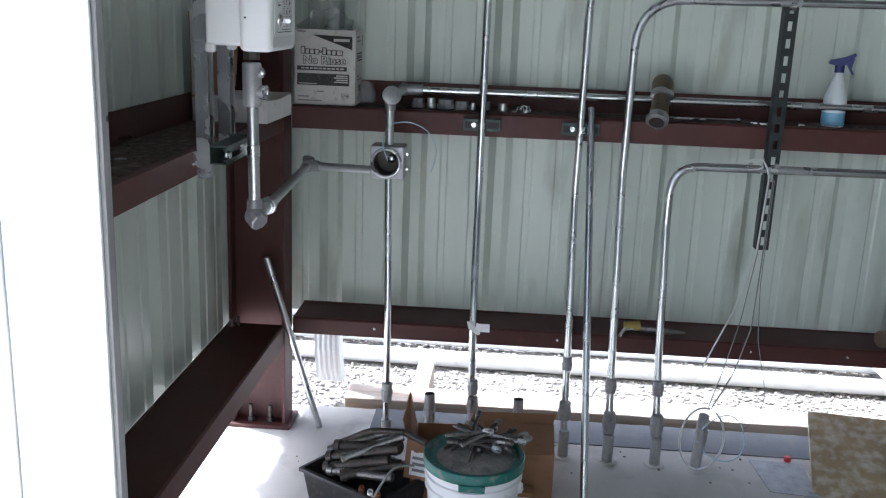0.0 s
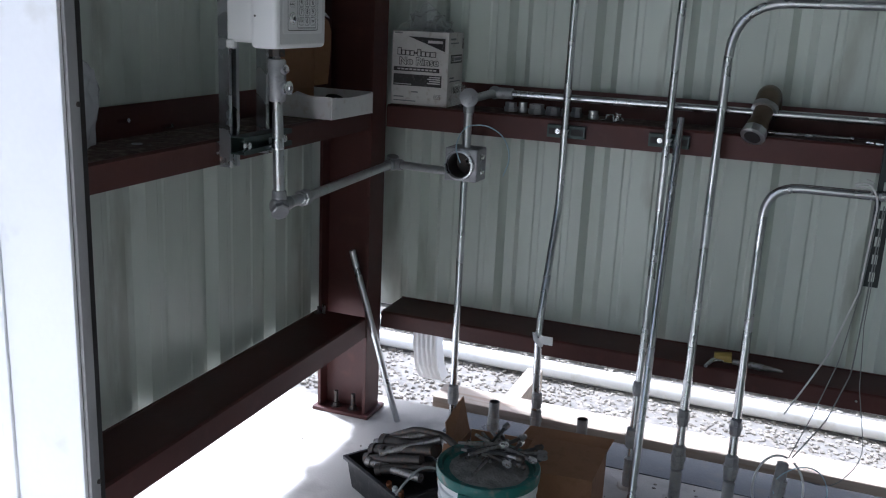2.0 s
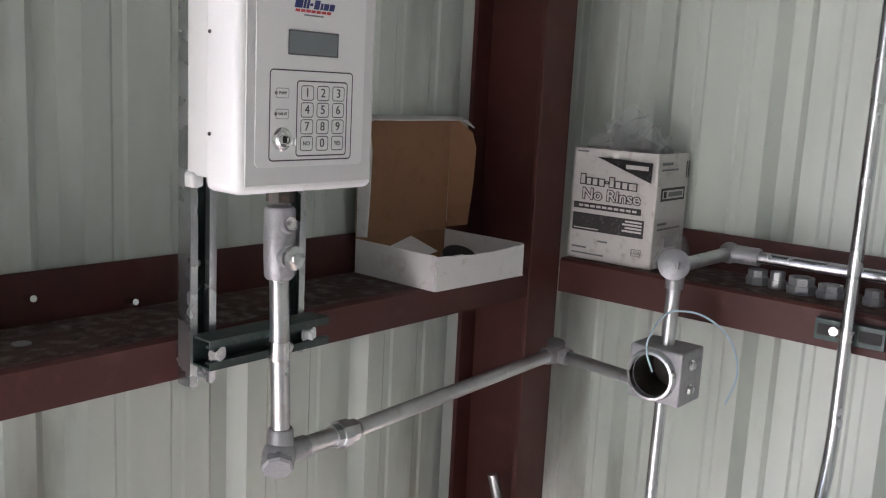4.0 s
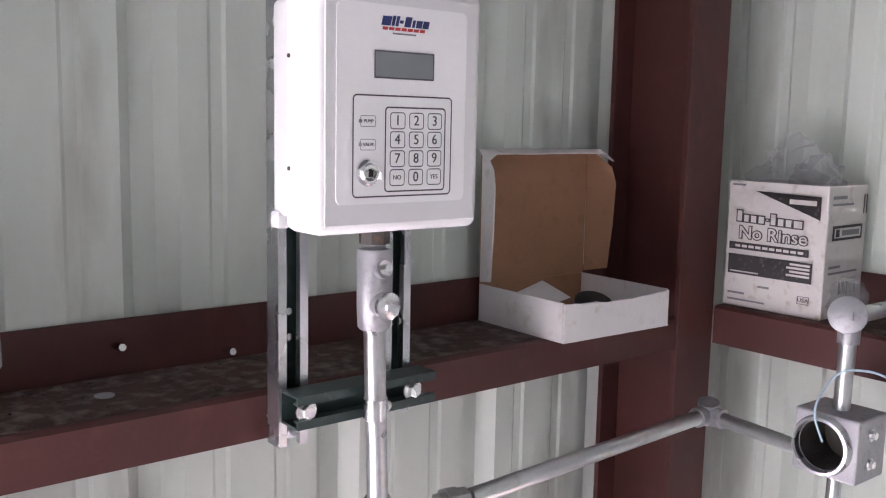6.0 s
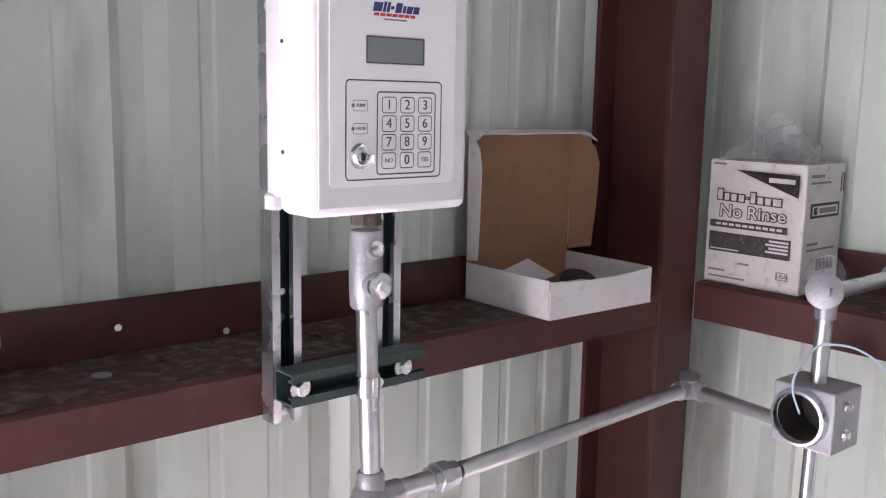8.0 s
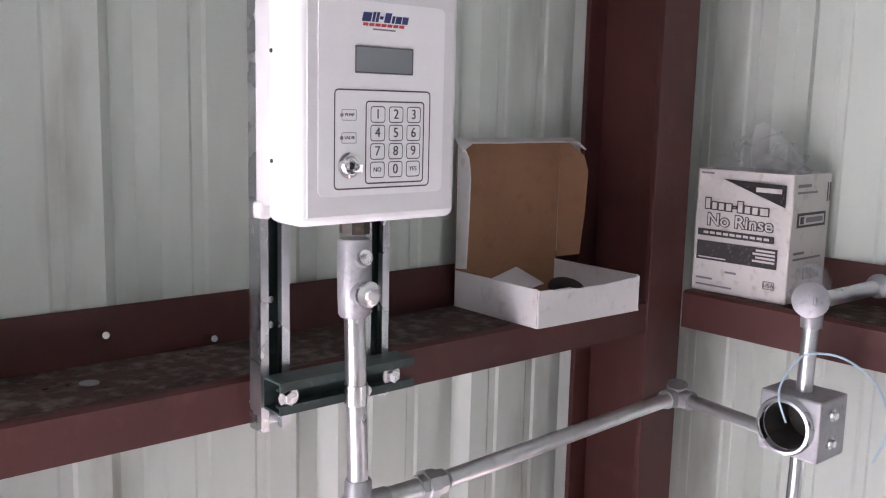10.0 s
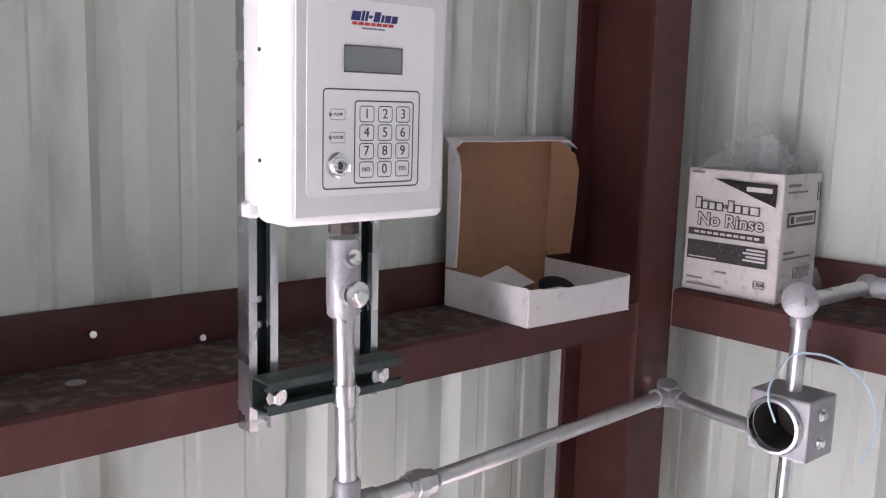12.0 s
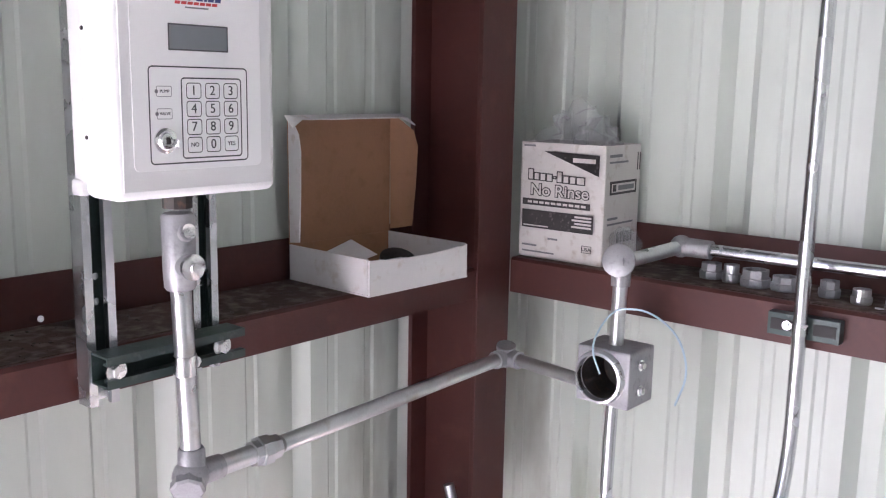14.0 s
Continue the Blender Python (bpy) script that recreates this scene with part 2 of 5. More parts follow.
def hexbolt(at, axis, r=0.009, h=0.007, bm=None):
    bm = bm or bmesh.new()
    lathe([(0, r * 1.5), (0.002, r * 1.5)], at, axis, 20, bm)
    lathe([(0.002, r), (h, r), (h + 0.001, r * 0.9)], at, axis, 6, bm)
    return bm


def lettering(name, text, size, m, material, parent, label="", bold=0.0):
    """Letters of the built-in font as a thin mesh in the pose m, under parent."""
    cu = bpy.data.curves.new(name, "FONT")
    cu.body, cu.size, cu.extrude, cu.align_x, cu.align_y = text, size, 0.0003, "CENTER", "CENTER"
    cu.offset = bold
    tmp = bpy.data.objects.new("t", cu)
    scene.collection.objects.link(tmp)
    me = bpy.data.meshes.new_from_object(tmp.evaluated_get(bpy.context.evaluated_depsgraph_get()))
    bpy.data.objects.remove(tmp)
    me.transform(m)
    me.materials.clear()
    me.materials.append(material)
    ob = new(name, me)
    ob.parent = parent
    if parent.type == "EMPTY":
        ob.matrix_parent_inverse = parent.matrix_basis.inverted()
    return ob


# ---- floor, ground and apron ----
bm = bx(-0.215, 5.0, -5.0, 0.10, -0.15, 0.0, 0.004)
floor = tagged(part("floor", bm, CONCRETE), "pale smooth concrete slab floor with dusty stains", "floor", kind="structure")
bm = bmesh.new()
N = 70
span = [(-1 + 2 * i / N) for i in range(N + 1)]
gv = [[bm.verts.new((math.copysign(abs(a) ** 3, a) * 400 + a * 5, math.copysign(abs(b) ** 3, b) * 400 + b * 5, -0.115 + 0.012 * noise.noise((a * 40, b * 40, 0)))) for b in span] for a in span]
for i in range(N):
    for j in range(N):
        bm.faces.new((gv[i][j], gv[i + 1][j], gv[i + 1][j + 1], gv[i][j + 1]))
tagged(part("ground", bm, GROUND), "bright grey gravel ground reaching far off", "ground", kind="structure")
bm = bx(-2.3, -0.222, -7.5, 0.02, -0.16, -0.012, 0.006)
tagged(part("pavement", bm, APRON), "bright rough concrete apron beside the slab", "pavement", kind="structure")
# thin flat strip, darker grey than the slab
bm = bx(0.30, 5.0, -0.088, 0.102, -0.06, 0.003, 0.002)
tagged(part("slab_edge_band", bm, EDGEBAND), "grey concrete strip along the slab edge", "slab edge", kind="structure")

# ---- siding: ribbed sheets on two walls ----
PITCH, PITCH_SIDE = 0.3048, 0.316


def sheet_line(s0, s1, phase, pitch):
    """Section of ribbed sheet between s0 and s1: wide ribs stand outwards, small ribs between."""
    pts = [(s0, 0.0)]
    k0 = int((s0 - phase) / pitch) - 1
    for k in range(k0, k0 + int((s1 - s0) / pitch) + 4):
        c = phase + k * pitch
        for d, h in ((-0.043, 0), (-0.018, 0.030), (0.018, 0.030), (0.043, 0), (0.088, 0), (0.094, 0.0035), (0.112, 0.0035), (0.118, 0), (0.194, 0), (0.200, 0.0035), (0.218, 0.0035), (0.224, 0)):
            s = c + d
            if s0 + 0.002 < s < s1 - 0.002:
                pts.append((s, h))
    return pts + [(s1, 0.0)]


SX, SY = -0.196, 0.196
wall_back = thing("wall_back", "pale green ribbed steel siding behind the conduits", "wall", kind="structure")
wall_left = thing("wall_left", "pale green ribbed steel siding behind the white panel", "wall", kind="structure")
RIBB, RIBL = 0.410, -0.444
edge = -0.235
while edge < 4.99:
    e2 = min(RIBB - 0.043 + 0.002 + math.ceil((edge + 0.5 - RIBB) / PITCH / 3 + 0.01) * 3 * PITCH, 5.0)
    line = [(s, SY + h) for s, h in sheet_line(edge, e2, RIBB, PITCH)]
    part("siding_sheet", extrude_profile(strip(line, 0.0012), "z", 0.345, 2.70), SIDING, wall_back)
    edge = e2 - 0.0004
edge = -1.47
while edge < 0.18:
    e2 = min(edge + 3 * PITCH_SIDE if edge > -1.47 else RIBL - 0.043 + 0.002, 0.19)
    line = [(SX - h, s) for s, h in sheet_line(edge, e2, RIBL, PITCH_SIDE)]
    part("siding_sheet", extrude_profile(strip(line, 0.0012), "z", 0.355, 2.70), SIDING, wall_left)
    edge = e2 - 0.0004


# ---- girts: Z sections, inner flange down, outer flange up ----
def girt(name, axis, a, b, inner, outer, z_top, drop, rise, label):
    g = thing(name, label, "girt", kind="structure")
    s = 1 if outer > inner else -1
    t = 0.004
    e = 0.006
    prof = [(inner, z_top - drop), (inner, z_top - e), (inner + s * e, z_top), (outer - s * (t + 0.001), z_top), (outer - s * (t + 0.001), z_top - t), (inner + s * (t + e * 0.4), z_top - t), (inner + s * t, z_top - e - t), (inner + s * t, z_top - drop)]
    part("web", extrude_profile(prof, axis, a, b), PRIMER, g)
    up = [(outer, z_top - t), (outer, z_top + rise), (outer - s * t, z_top + rise), (outer - s * t, z_top - t)]
    part("outer_flange", extrude_profile(up, axis, a, b), PRIMER, g)
    d0, d1 = sorted((inner + s * 0.014, outer - s * 0.010))
    dust = bx(d0, d1, a + 0.01, b - 0.01, z_top + 0.0002, z_top + 0.0012) if axis == "y" else bx(a + 0.01, b - 0.01, d0, d1, z_top + 0.0002, z_top + 0.0012)
    if z_top > 1:
        part("dust_layer", dust, DUSTY, g, "grey dust and grit on the shelf")
    return g


ZB, ZL = 1.134, 1.124
girt("wall_girt_1", "x", 0.006, 5.0, 0.0, 0.190, ZB, 0.077, 0.080, "red-brown primed steel girt with clutter on its shelf")
girt("wall_girt_2", "x", 0.006, 5.0, 0.0, 0.190, 0.380, 0.060, 0.004, "low red-brown primed steel girt over the open gap")
girt("wall_girt_3", "y", -1.448, -0.114, 0.0, -0.190, ZL, 0.066, 0.080, "red-brown primed steel girt carrying a white carton")
girt("wall_girt_4", "y", -1.448, -0.114, 0.0, -0.190, 0.387, 0.075, 0.004, "low red-brown primed steel girt on the side wall")

# ---- corner column ----
col = thing("corner_column", "dark red-brown steel I-section corner column on a base plate", "column", (-0.1, -0.05, 0), kind="structure")
part("flange", bx(-0.008, 0.004, -0.113, 0.000, 0.014, 2.699, 0.0015), PRIMER, col)
part("flange", bx(-0.192, -0.180, -0.113, 0.000, 0.014, 2.699, 0.0015), PRIMER, col)
part("web", bx(-0.1798, -0.0082, -0.061, -0.053, 0.014, 2.699), PRIMER, col)
part("base_plate", bx(-0.205, 0.022, -0.130, 0.016, 0.0, 0.0138, 0.002), PRIMER, col)
for x in (-0.125, -0.055):
    bm = sweep([(x, -0.092, 0.012), (x, -0.092, 0.075)], 0.008, 10)
    hexbolt((x, -0.092, 0.014), (0, 0, 1), 0.014, 0.016, bm)
    part("anchor_bolt", bm, DARKIRON, col, smooth=True)

# ---- door jamb with white trim ----
jamb = thing("door_jamb", "white steel trim wrapped round the opening's jamb", "jamb", (-0.1, -1.6, 0), kind="structure")
part("face_trim", bx(-0.183, 0.006, -1.516, -1.506, -0.01, 2.699, 0.002), WHITETRIM, jamb)
part("corner_flashing", bx(-0.220, -0.1845, -1.522, -1.474, -0.01, 2.699, 0.003), WHITETRIM, jamb)
# the return's grey is painted shade on the same white trim
part("inner_return", bx(0.004, 0.014, -1.505, -1.476, -0.01, 2.699, 0.002), SHADETRIM, jamb, "inner return of the white trim, its shade put in as grey")
# channel coloured near black to paint in its shadow behind the trim
part("channel", bx(-0.125, 0.003, -1.504, -1.450, -0.01, 2.699, 0.002), DARK, jamb)
for z in (0.42, 1.25):
    part("screw", lathe([(0, 0.006), (0.003, 0.005)], (0.014, -1.482, z), (1, 0, 0), 10), DARKIRON, jamb)

# ---- unseen roof and far walls, added to limit the light ----
tagged(part("ceiling", bx(-0.30, 5.06, -5.10, 0.28, 2.70, 2.76), ROOFM), "unseen grey sheet roof added to shade the shed", "roof", kind="structure")
tagged(part("wall_right", bx(5.0, 5.06, -5.04, 0.19, -0.1, 2.699), SIDING), "unseen pale green steel wall added to close off light from the right", "wall", kind="structure")
tagged(part("wall_front", bx(-0.19, 5.06, -5.10, -5.042, -0.1, 2.699), SIDING), "unseen pale green steel wall added to block light from the front", "wall", kind="structure")


# ---- control panel on its strut frame ----
def channel(axis, a, b, cu, cv, dp, mat_, parent, name="channel", w=0.041, label=""):
    """A strut channel with an open face towards +x, running along 'z' or 'y', centred at cu across; cv: its back."""
    t, lip = 0.003, 0.009
    line = [(cv + dp - lip, cu - w / 2 + lip), (cv + dp, cu - w / 2 + lip), (cv + dp, cu - w / 2), (cv, cu - w / 2), (cv, cu + w / 2), (cv + dp, cu + w / 2), (cv + dp, cu + w / 2 - lip), (cv + dp - lip, cu + w / 2 - lip)]
    return part(name, extrude_profile(strip(line, t), axis, a, b), mat_, parent, label)


frame_ = thing("strut_frame", "galvanised strut channels on the girt with dark green cross piece", "strut frame", (0.03, -0.93, ZL))
channel("z", 1.058, 1.80, -0.984, 0.0165, 0.027, STRUT, frame_, "upright", label="galvanised upright strut channel")
channel("z", 1.072, 1.80, -0.816, 0.0165, 0.027, STRUT, frame_, "upright", label="galvanised upright strut channel")
# thin dark green strips over each upright's back and one inner side
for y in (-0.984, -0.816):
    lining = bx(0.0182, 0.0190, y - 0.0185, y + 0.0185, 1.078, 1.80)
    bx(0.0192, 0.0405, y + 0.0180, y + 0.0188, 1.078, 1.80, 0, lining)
    part("channel_lining", lining, GREENSTRUT, frame_, "thin dark green strip inside the channel")
cross = channel("y", -1.002, -0.778, 1.114, 0.0445, 0.041, GREENSTRUT, frame_, "cross_channel", label="dark green painted strut channel")
for y in (-0.986, -0.815):
    part("bolt", hexbolt((0.080, y, 1.114), (1, 0, 0), 0.010, 0.009), ZINC, frame_, "bright zinc bolt")
for y in (-0.984, -0.816):
    part("spacer", bx(0.0005, 0.0165, y - 0.016, y + 0.016, 1.085, 1.118, 0.001), ZINC, frame_)
    for z in (1.20, 1.235):
        part("slot_bolt", lathe([(0, 0.005), (0.006, 0.005)], (0.020, y + 0.004, z), (1, 0, 0), 8), ZINC, frame_)

PX = 0.2035
panel = thing("control_panel", "white plastic control panel with keypad, small display and key lock", "control panel", (0.12, -0.92, 1.356))
part("back_box", bx(0.0445, 0.130, -1.014, -0.838, 1.366, 1.630, 0.008, seg=3), PANELW, panel, smooth=True)
part("front_cover", bx(0.1305, PX, -1.047, -0.808, 1.356, 1.641, 0.013, seg=4), PANELW, panel, smooth=True)
part("cover_face", bx(PX - 0.001, PX + 0.0012, -1.036, -0.819, 1.367, 1.630, 0.001), PANELG, panel, "pale grey textured face")
for y in (-1.008, -0.846):
    part("mounting_tab", bx(0.044, 0.066, y - 0.010, y + 0.010, 1.350, 1.372, 0.005), PANELW, panel)
for z in (1.430, 1.557):
    part("hinge_screw", lathe([(0, 0.0026), (0.0015, 0.0024)], (0.146, -1.0472, z), (0, -1, 0), 10), DARKIRON, panel)
FX = PX + 0.0012


def rounded(y0, y1, z0, z1, x0, x1, r):
    """A flat plate with rounded corners that faces +x."""
    pts = []
    for cy, cz, a0 in ((y1 - r, z1 - r, 0), (y0 + r, z1 - r, 90), (y0 + r, z0 + r, 180), (y1 - r, z0 + r, 270)):
        for k in range(5):
            a = radians(a0 + k * 22.5)
            pts.append((cy + r * math.cos(a), cz + r * math.sin(a)))
    return extrude_profile(pts, "x", x0, x1)


def outline(y0, y1, z0, z1, x, w, r):
    """A thin raised line round a rounded oblong."""
    bm = bmesh.new()
    rings = []
    for d in (0, w):
        pts = []
        for cy, cz, a0 in ((y1 - r, z1 - r, 0), (y0 + r, z1 - r, 90), (y0 + r, z0 + r, 180), (y1 - r, z0 + r, 270)):
            for k in range(5):
                a = radians(a0 + k * 22.5)
                pts.append(bm.verts.new((x, cy + (r - d) * math.cos(a), cz + (r - d) * math.sin(a))))
        rings.append(pts)
    k = len(rings[0])
    for i in range(k):
        bm.faces.new((rings[0][i], rings[0][(i + 1) % k], rings[1][(i + 1) % k], rings[1][i]))
    return bm


part("overlay", rounded(-1.022, -0.836, 1.391, 1.6165, FX, FX + 0.0012, 0.008), OVERLAY, panel, "white printed overlay")
OX = FX + 0.0012
part("display", bx(OX, OX + 0.0008, -0.971, -0.888, 1.5355, 1.5640), LCD, panel, "blank grey display window")
part("display_frame", outline(-0.9725, -0.8865, 1.534, 1.5655, OX + 0.001, 0.0018, 0.001), INK, panel)
part("keypad_border", outline(-1.0010, -0.8575, 1.3985, 1.5155, OX + 0.0004, 0.0017, 0.006), INK, panel)
part("keypad_border", outline(-0.9565, -0.8670, 1.4040, 1.5025, OX + 0.0004, 0.0017, 0.005), INK, panel)
FACE = Matrix(((0, 0, 1, 0), (1, 0, 0, 0), (0, 1, 0, 0), (0, 0, 0, 1)))
keys = ["1", "2", "3", "4", "5", "6", "7", "8", "9", "NO", "0", "YES"]
for i, k in enumerate(keys):
    y, z = -0.9388 + (i % 3) * 0.0273, 1.4865 - (i // 3) * 0.0219
    kb = part("key", rounded(y - 0.0106, y + 0.0106, z - 0.0094, z + 0.0094, OX, OX + 0.0009, 0.004), OVERLAY, panel)
    part("key_border", outline(y - 0.0109, y + 0.0109, z - 0.0098, z + 0.0098, OX + 0.0012, 0.0011, 0.004), INK, kb)
    lettering("key_digit", k, 0.0165 if len(k) == 1 else 0.0075, Matrix.Translation((OX + 0.0012, y, z)) @ FACE, INK, kb)
for k, z in (("PUMP", 1.4855), ("VALVE", 1.4590)):
    lb = part("indicator", rounded(-0.9905, -0.9700, z - 0.0062, z + 0.0062, OX, OX + 0.0007, 0.002), OVERLAY, panel)
    part("indicator_border", outline(-0.9908, -0.9697, z - 0.0064, z + 0.0064, OX + 0.001, 0.0007, 0.002), GREYINK, lb)
    part("indicator_lamp", lathe([(0, 0.0024), (0.0008, 0.002)], (OX + 0.0007, -0.9905, z), (1, 0, 0), 12), GREYINK, lb)
    lettering("indicator_word", k, 0.0052, Matrix.Translation((OX + 0.001, -0.9795, z)) @ FACE, INK, lb)
lock = part("key_lock", lathe([(0, 0.0155), (0.002, 0.0152), (0.003, 0.0135), (0.0035, 0.0118), (0.006, 0.0105), (0.007, 0.0095), (0.0072, 0.006), (0.0060, 0.0055)], (OX, -0.980, 1.4270), (1, 0, 0), 32), CHROME, panel, "chrome key lock", True)
# solid dark sliver painted in for the shade of the key slot
part("keyway", bx(OX + 0.0058, OX + 0.0076, -0.9812, -0.9788, 1.4225, 1.4315), DARK, lock)
part("key", bx(OX + 0.006, OX + 0.026, -0.9790, -0.9772, 1.4200, 1.4300, 0.0008), CHROME, lock, "small steel key left in the lock")
# maker's mark as plain slanted shapes
MARKY, MARKZ = -0.963, 1.5935


def mark(y0, y1, z0, z1, ink_, slant=0.25):
    bm = extrude_profile([(y0, z0), (y1, z0), (y1 + (z1 - z0) * slant, z1), (y0 + (z1 - z0) * slant, z1)], "x", OX, OX + 0.0004)
    return part("maker_mark", bm, ink_, panel, "navy and red maker's mark")


for y0, w, h in ((0.000, 0.0125, 0.0105), (0.0140, 0.0040, 0.0115), (0.0195, 0.0040, 0.0115), (0.0255, 0.0050, 0.0035), (0.0320, 0.0090, 0.0115), (0.0430, 0.0040, 0.0085), (0.0485, 0.0085, 0.0085), (0.0585, 0.0085, 0.0085)):
    mark(MARKY + y0, MARKY + y0 + w, MARKZ + (0.0035 if h < 0.004 else 0), MARKZ + (0.0035 if h < 0.004 else 0) + h, BLUEINK)
for k in range(7):
    mark(MARKY + 0.0015 + k * 0.0088, MARKY + 0.0088 + k * 0.0088, 1.5885, 1.5920, REDINK)
mark(MARKY + 0.016, MARKY + 0.049, 1.5842, 1.5860, GREYINK)

# ---- conduit run from the panel round the corner to the junction box ----
CX, CY, CZ = 0.122, -0.901, 0.951
run = thing("conduit_run", "grey cast fittings and dull galvanised pipe below the panel", "conduit", (CX, CY, CZ))
part("locknut", lathe([(0, 0.020), (0.018, 0.020)], (CX, CY - 0.010, 1.332), (0, 0, 1), 8), DARKIRON, run)
bm = lathe([(0, 0.0185), (0.004, 0.0215), (0.030, 0.0225), (0.10, 0.0225), (0.104, 0.0195)], (CX, CY - 0.009, 1.221), (0, -0.01, 1), 28)
part("seal_fitting", bm, CAST, run, "grey cast sealing fitting", True)
d = Vector((0.80, -0.05, 0.0)).normalized()
part("boss", lathe([(0, 0.017), (0.030, 0.0165)], Vector((CX, CY - 0.009, 1.256)), d, 24), CAST, run, smooth=True)
bm = lathe([(0.030, 0.0175), (0.036, 0.0175), (0.038, 0.013)], Vector((CX, CY - 0.009, 1.256)), d, 24)
lathe([(0.038, 0.007), (0.041, 0.006)], Vector((CX, CY - 0.009, 1.256)), d, 6, bm)
part("seal_plug", bm, ZINC, run, "bright zinc plug", True)
part("boss", lathe([(0, 0.013), (0.026, 0.012)], Vector((CX, CY - 0.010, 1.294)), d + Vector((0, 0, 0.35)), 20), CAST, run, smooth=True)
part("seal_plug", lathe([(0.026, 0.010), (0.031, 0.010), (0.033, 0.006)], Vector((CX, CY - 0.010, 1.294)), d + Vector((0, 0, 0.35)), 20), ZINC, run, "bright zinc plug", True)
part("pipe", sweep([(CX, CY - 0.009, 1.226), (CX, CY, CZ + 0.02)], 0.0142, 20), RIGID, run, smooth=True)
part("hub", lathe([(0, 0.0200), (0.030, 0.0190), (0.034, 0.0165)], (CX, CY, CZ + 0.008), (0, 0, 1), 22), CAST, run, smooth=True)
bm = bmesh.new()
bmesh.ops.create_uvsphere(bm, u_segments=20, v_segments=12, radius=0.026)
bmesh.ops.transform(bm, matrix=Matrix.Translation((CX + 0.002, CY - 0.004, CZ)), verts=bm.verts)
part("elbow_body", bm, CAST, run, "grey cast elbow", True)
part("elbow_cap", lathe([(0, 0.0245), (0.012, 0.0245), (0.015, 0.021)], (CX + 0.008, CY - 0.012, CZ - 0.006), (0.7, -0.55, -0.45), 8), CAST, run)
part("hub", lathe([(0, 0.0185), (0.036, 0.0175)], (CX, CY + 0.012, CZ), (0, 1, 0), 22), CAST, run, smooth=True)
part("nipple", sweep([(CX, CY + 0.04, CZ), (CX, CY + 0.125, CZ)], 0.0150, 18), RIGID, run, smooth=True)
bm = lathe([(0, 0.0195), (0.012, 0.0195), (0.0125, 0.0235), (0.030, 0.0235), (0.0305, 0.0200), (0.048, 0.0190)], (CX, CY + 0.104, CZ), (0, 1, 0), 8)
part("union", bm, RIGID, run, "galvanised pipe union")
EX, EY, EZ = 0.087, -0.118, 0.950
part("pipe", sweep([(CX, CY + 0.16, CZ), (EX, EY - 0.02, EZ)], 0.0135, 20), RIGID, run, smooth=True)
bm = bmesh.new()
bmesh.ops.create_uvsphere(bm, u_segments=18, v_segments=12, radius=0.0225)
bmesh.ops.transform(bm, matrix=Matrix.Translation((EX, EY, EZ)), verts=bm.verts)
part("corner_elbow", bm, CAST, run, "grey cast corner elbow", True)
part("hub", lathe([(0, 0.0190), (0.032, 0.0185)], (EX, EY - 0.004, EZ), (0, -1, 0), 20), CAST, run, smooth=True)
part("hub", lathe([(0, 0.0190), (0.032, 0.0185)], (EX + 0.004, EY, EZ), (1, -0.1, 0), 20), CAST, run, smooth=True)
part("elbow_cap", lathe([(0, 0.020), (0.010, 0.020)], (EX, EY, EZ + 0.016), (0.2, -0.2, 1), 18), CAST, run)
JX0, JX1, JY0, JY1, JZ0, JZ1 = 0.303, 0.412, -0.190, -0.098, 0.930, 1.036
JX, JZ = (JX0 + JX1) / 2, (JZ0 + JZ1) / 2
part("pipe", sweep([(EX + 0.02, EY, EZ), (JX0 + 0.002, -0.150, JZ - 0.032)], 0.0130, 18), RIGID, run, smooth=True)
clampm = part("pipe_clamp", lathe([(-0.014, 0.0158), (0.014, 0.0158)], (CX, CY - 0.006, 1.114), (0, 0, 1), 22), ZINC, run, "zinc pipe clamp", True)
part("clamp_ear", bx(CX - 0.037, CX + 0.002, CY + 0.009, CY + 0.013, 1.101, 1.127, 0.001), ZINC, clampm)
part("clamp_screw", hexbolt((CX - 0.004, CY + 0.0132, 1.114), (0, 1, 0), 0.006, 0.006), ZINC, clampm)

# ---- junction box ----
jbox = thing("junction_box", "grey cast junction box with a round open mouth", "junction box", (JX, -0.145, JZ0))
bm = bx(JX0, JX1, JY0, JY1, JZ0, JZ1, 0.004)
body = part("body", bm, CAST, jbox)
cut = bpy.data.meshes.new("c")
cb = lathe([(0, 0.041), (0.085, 0.041)], (JX - 0.004, JY0 - 0.01, JZ), (0, 1, 0), 36)
bmesh.ops.recalc_face_normals(cb, faces=cb.faces[:])
# the round cavity is cut by rebuilding the front: ring plate and inner cup; the cup's shade is painted dark
cb.free()
bm = bmesh.new()
me = body.data
b0 = bmesh.new()
b0.from_mesh(me)
front = [f for f in b0.faces if f.normal.y < -0.99 and f.calc_area() > 0.003]
seg = 40
for f in front:
    fv = [v.co.copy() for v in f.verts]
    bmesh.ops.delete(b0, geom=[f], context="FACES_ONLY")
x0, x1 = min(v.x for v in fv), max(v.x for v in fv)
z0, z1 = min(v.z for v in fv), max(v.z for v in fv)
cxx, czz, rr = JX - 0.003, JZ, 0.0405
rect, circ, deep = [], [], []
angles = sorted([2 * math.pi * (k + 0.5) / (seg - 4) for k in range(seg - 4)] + [math.atan2(z - czz, x - cxx) % (2 * math.pi) for x in (x0, x1) for z in (z0, z1)])
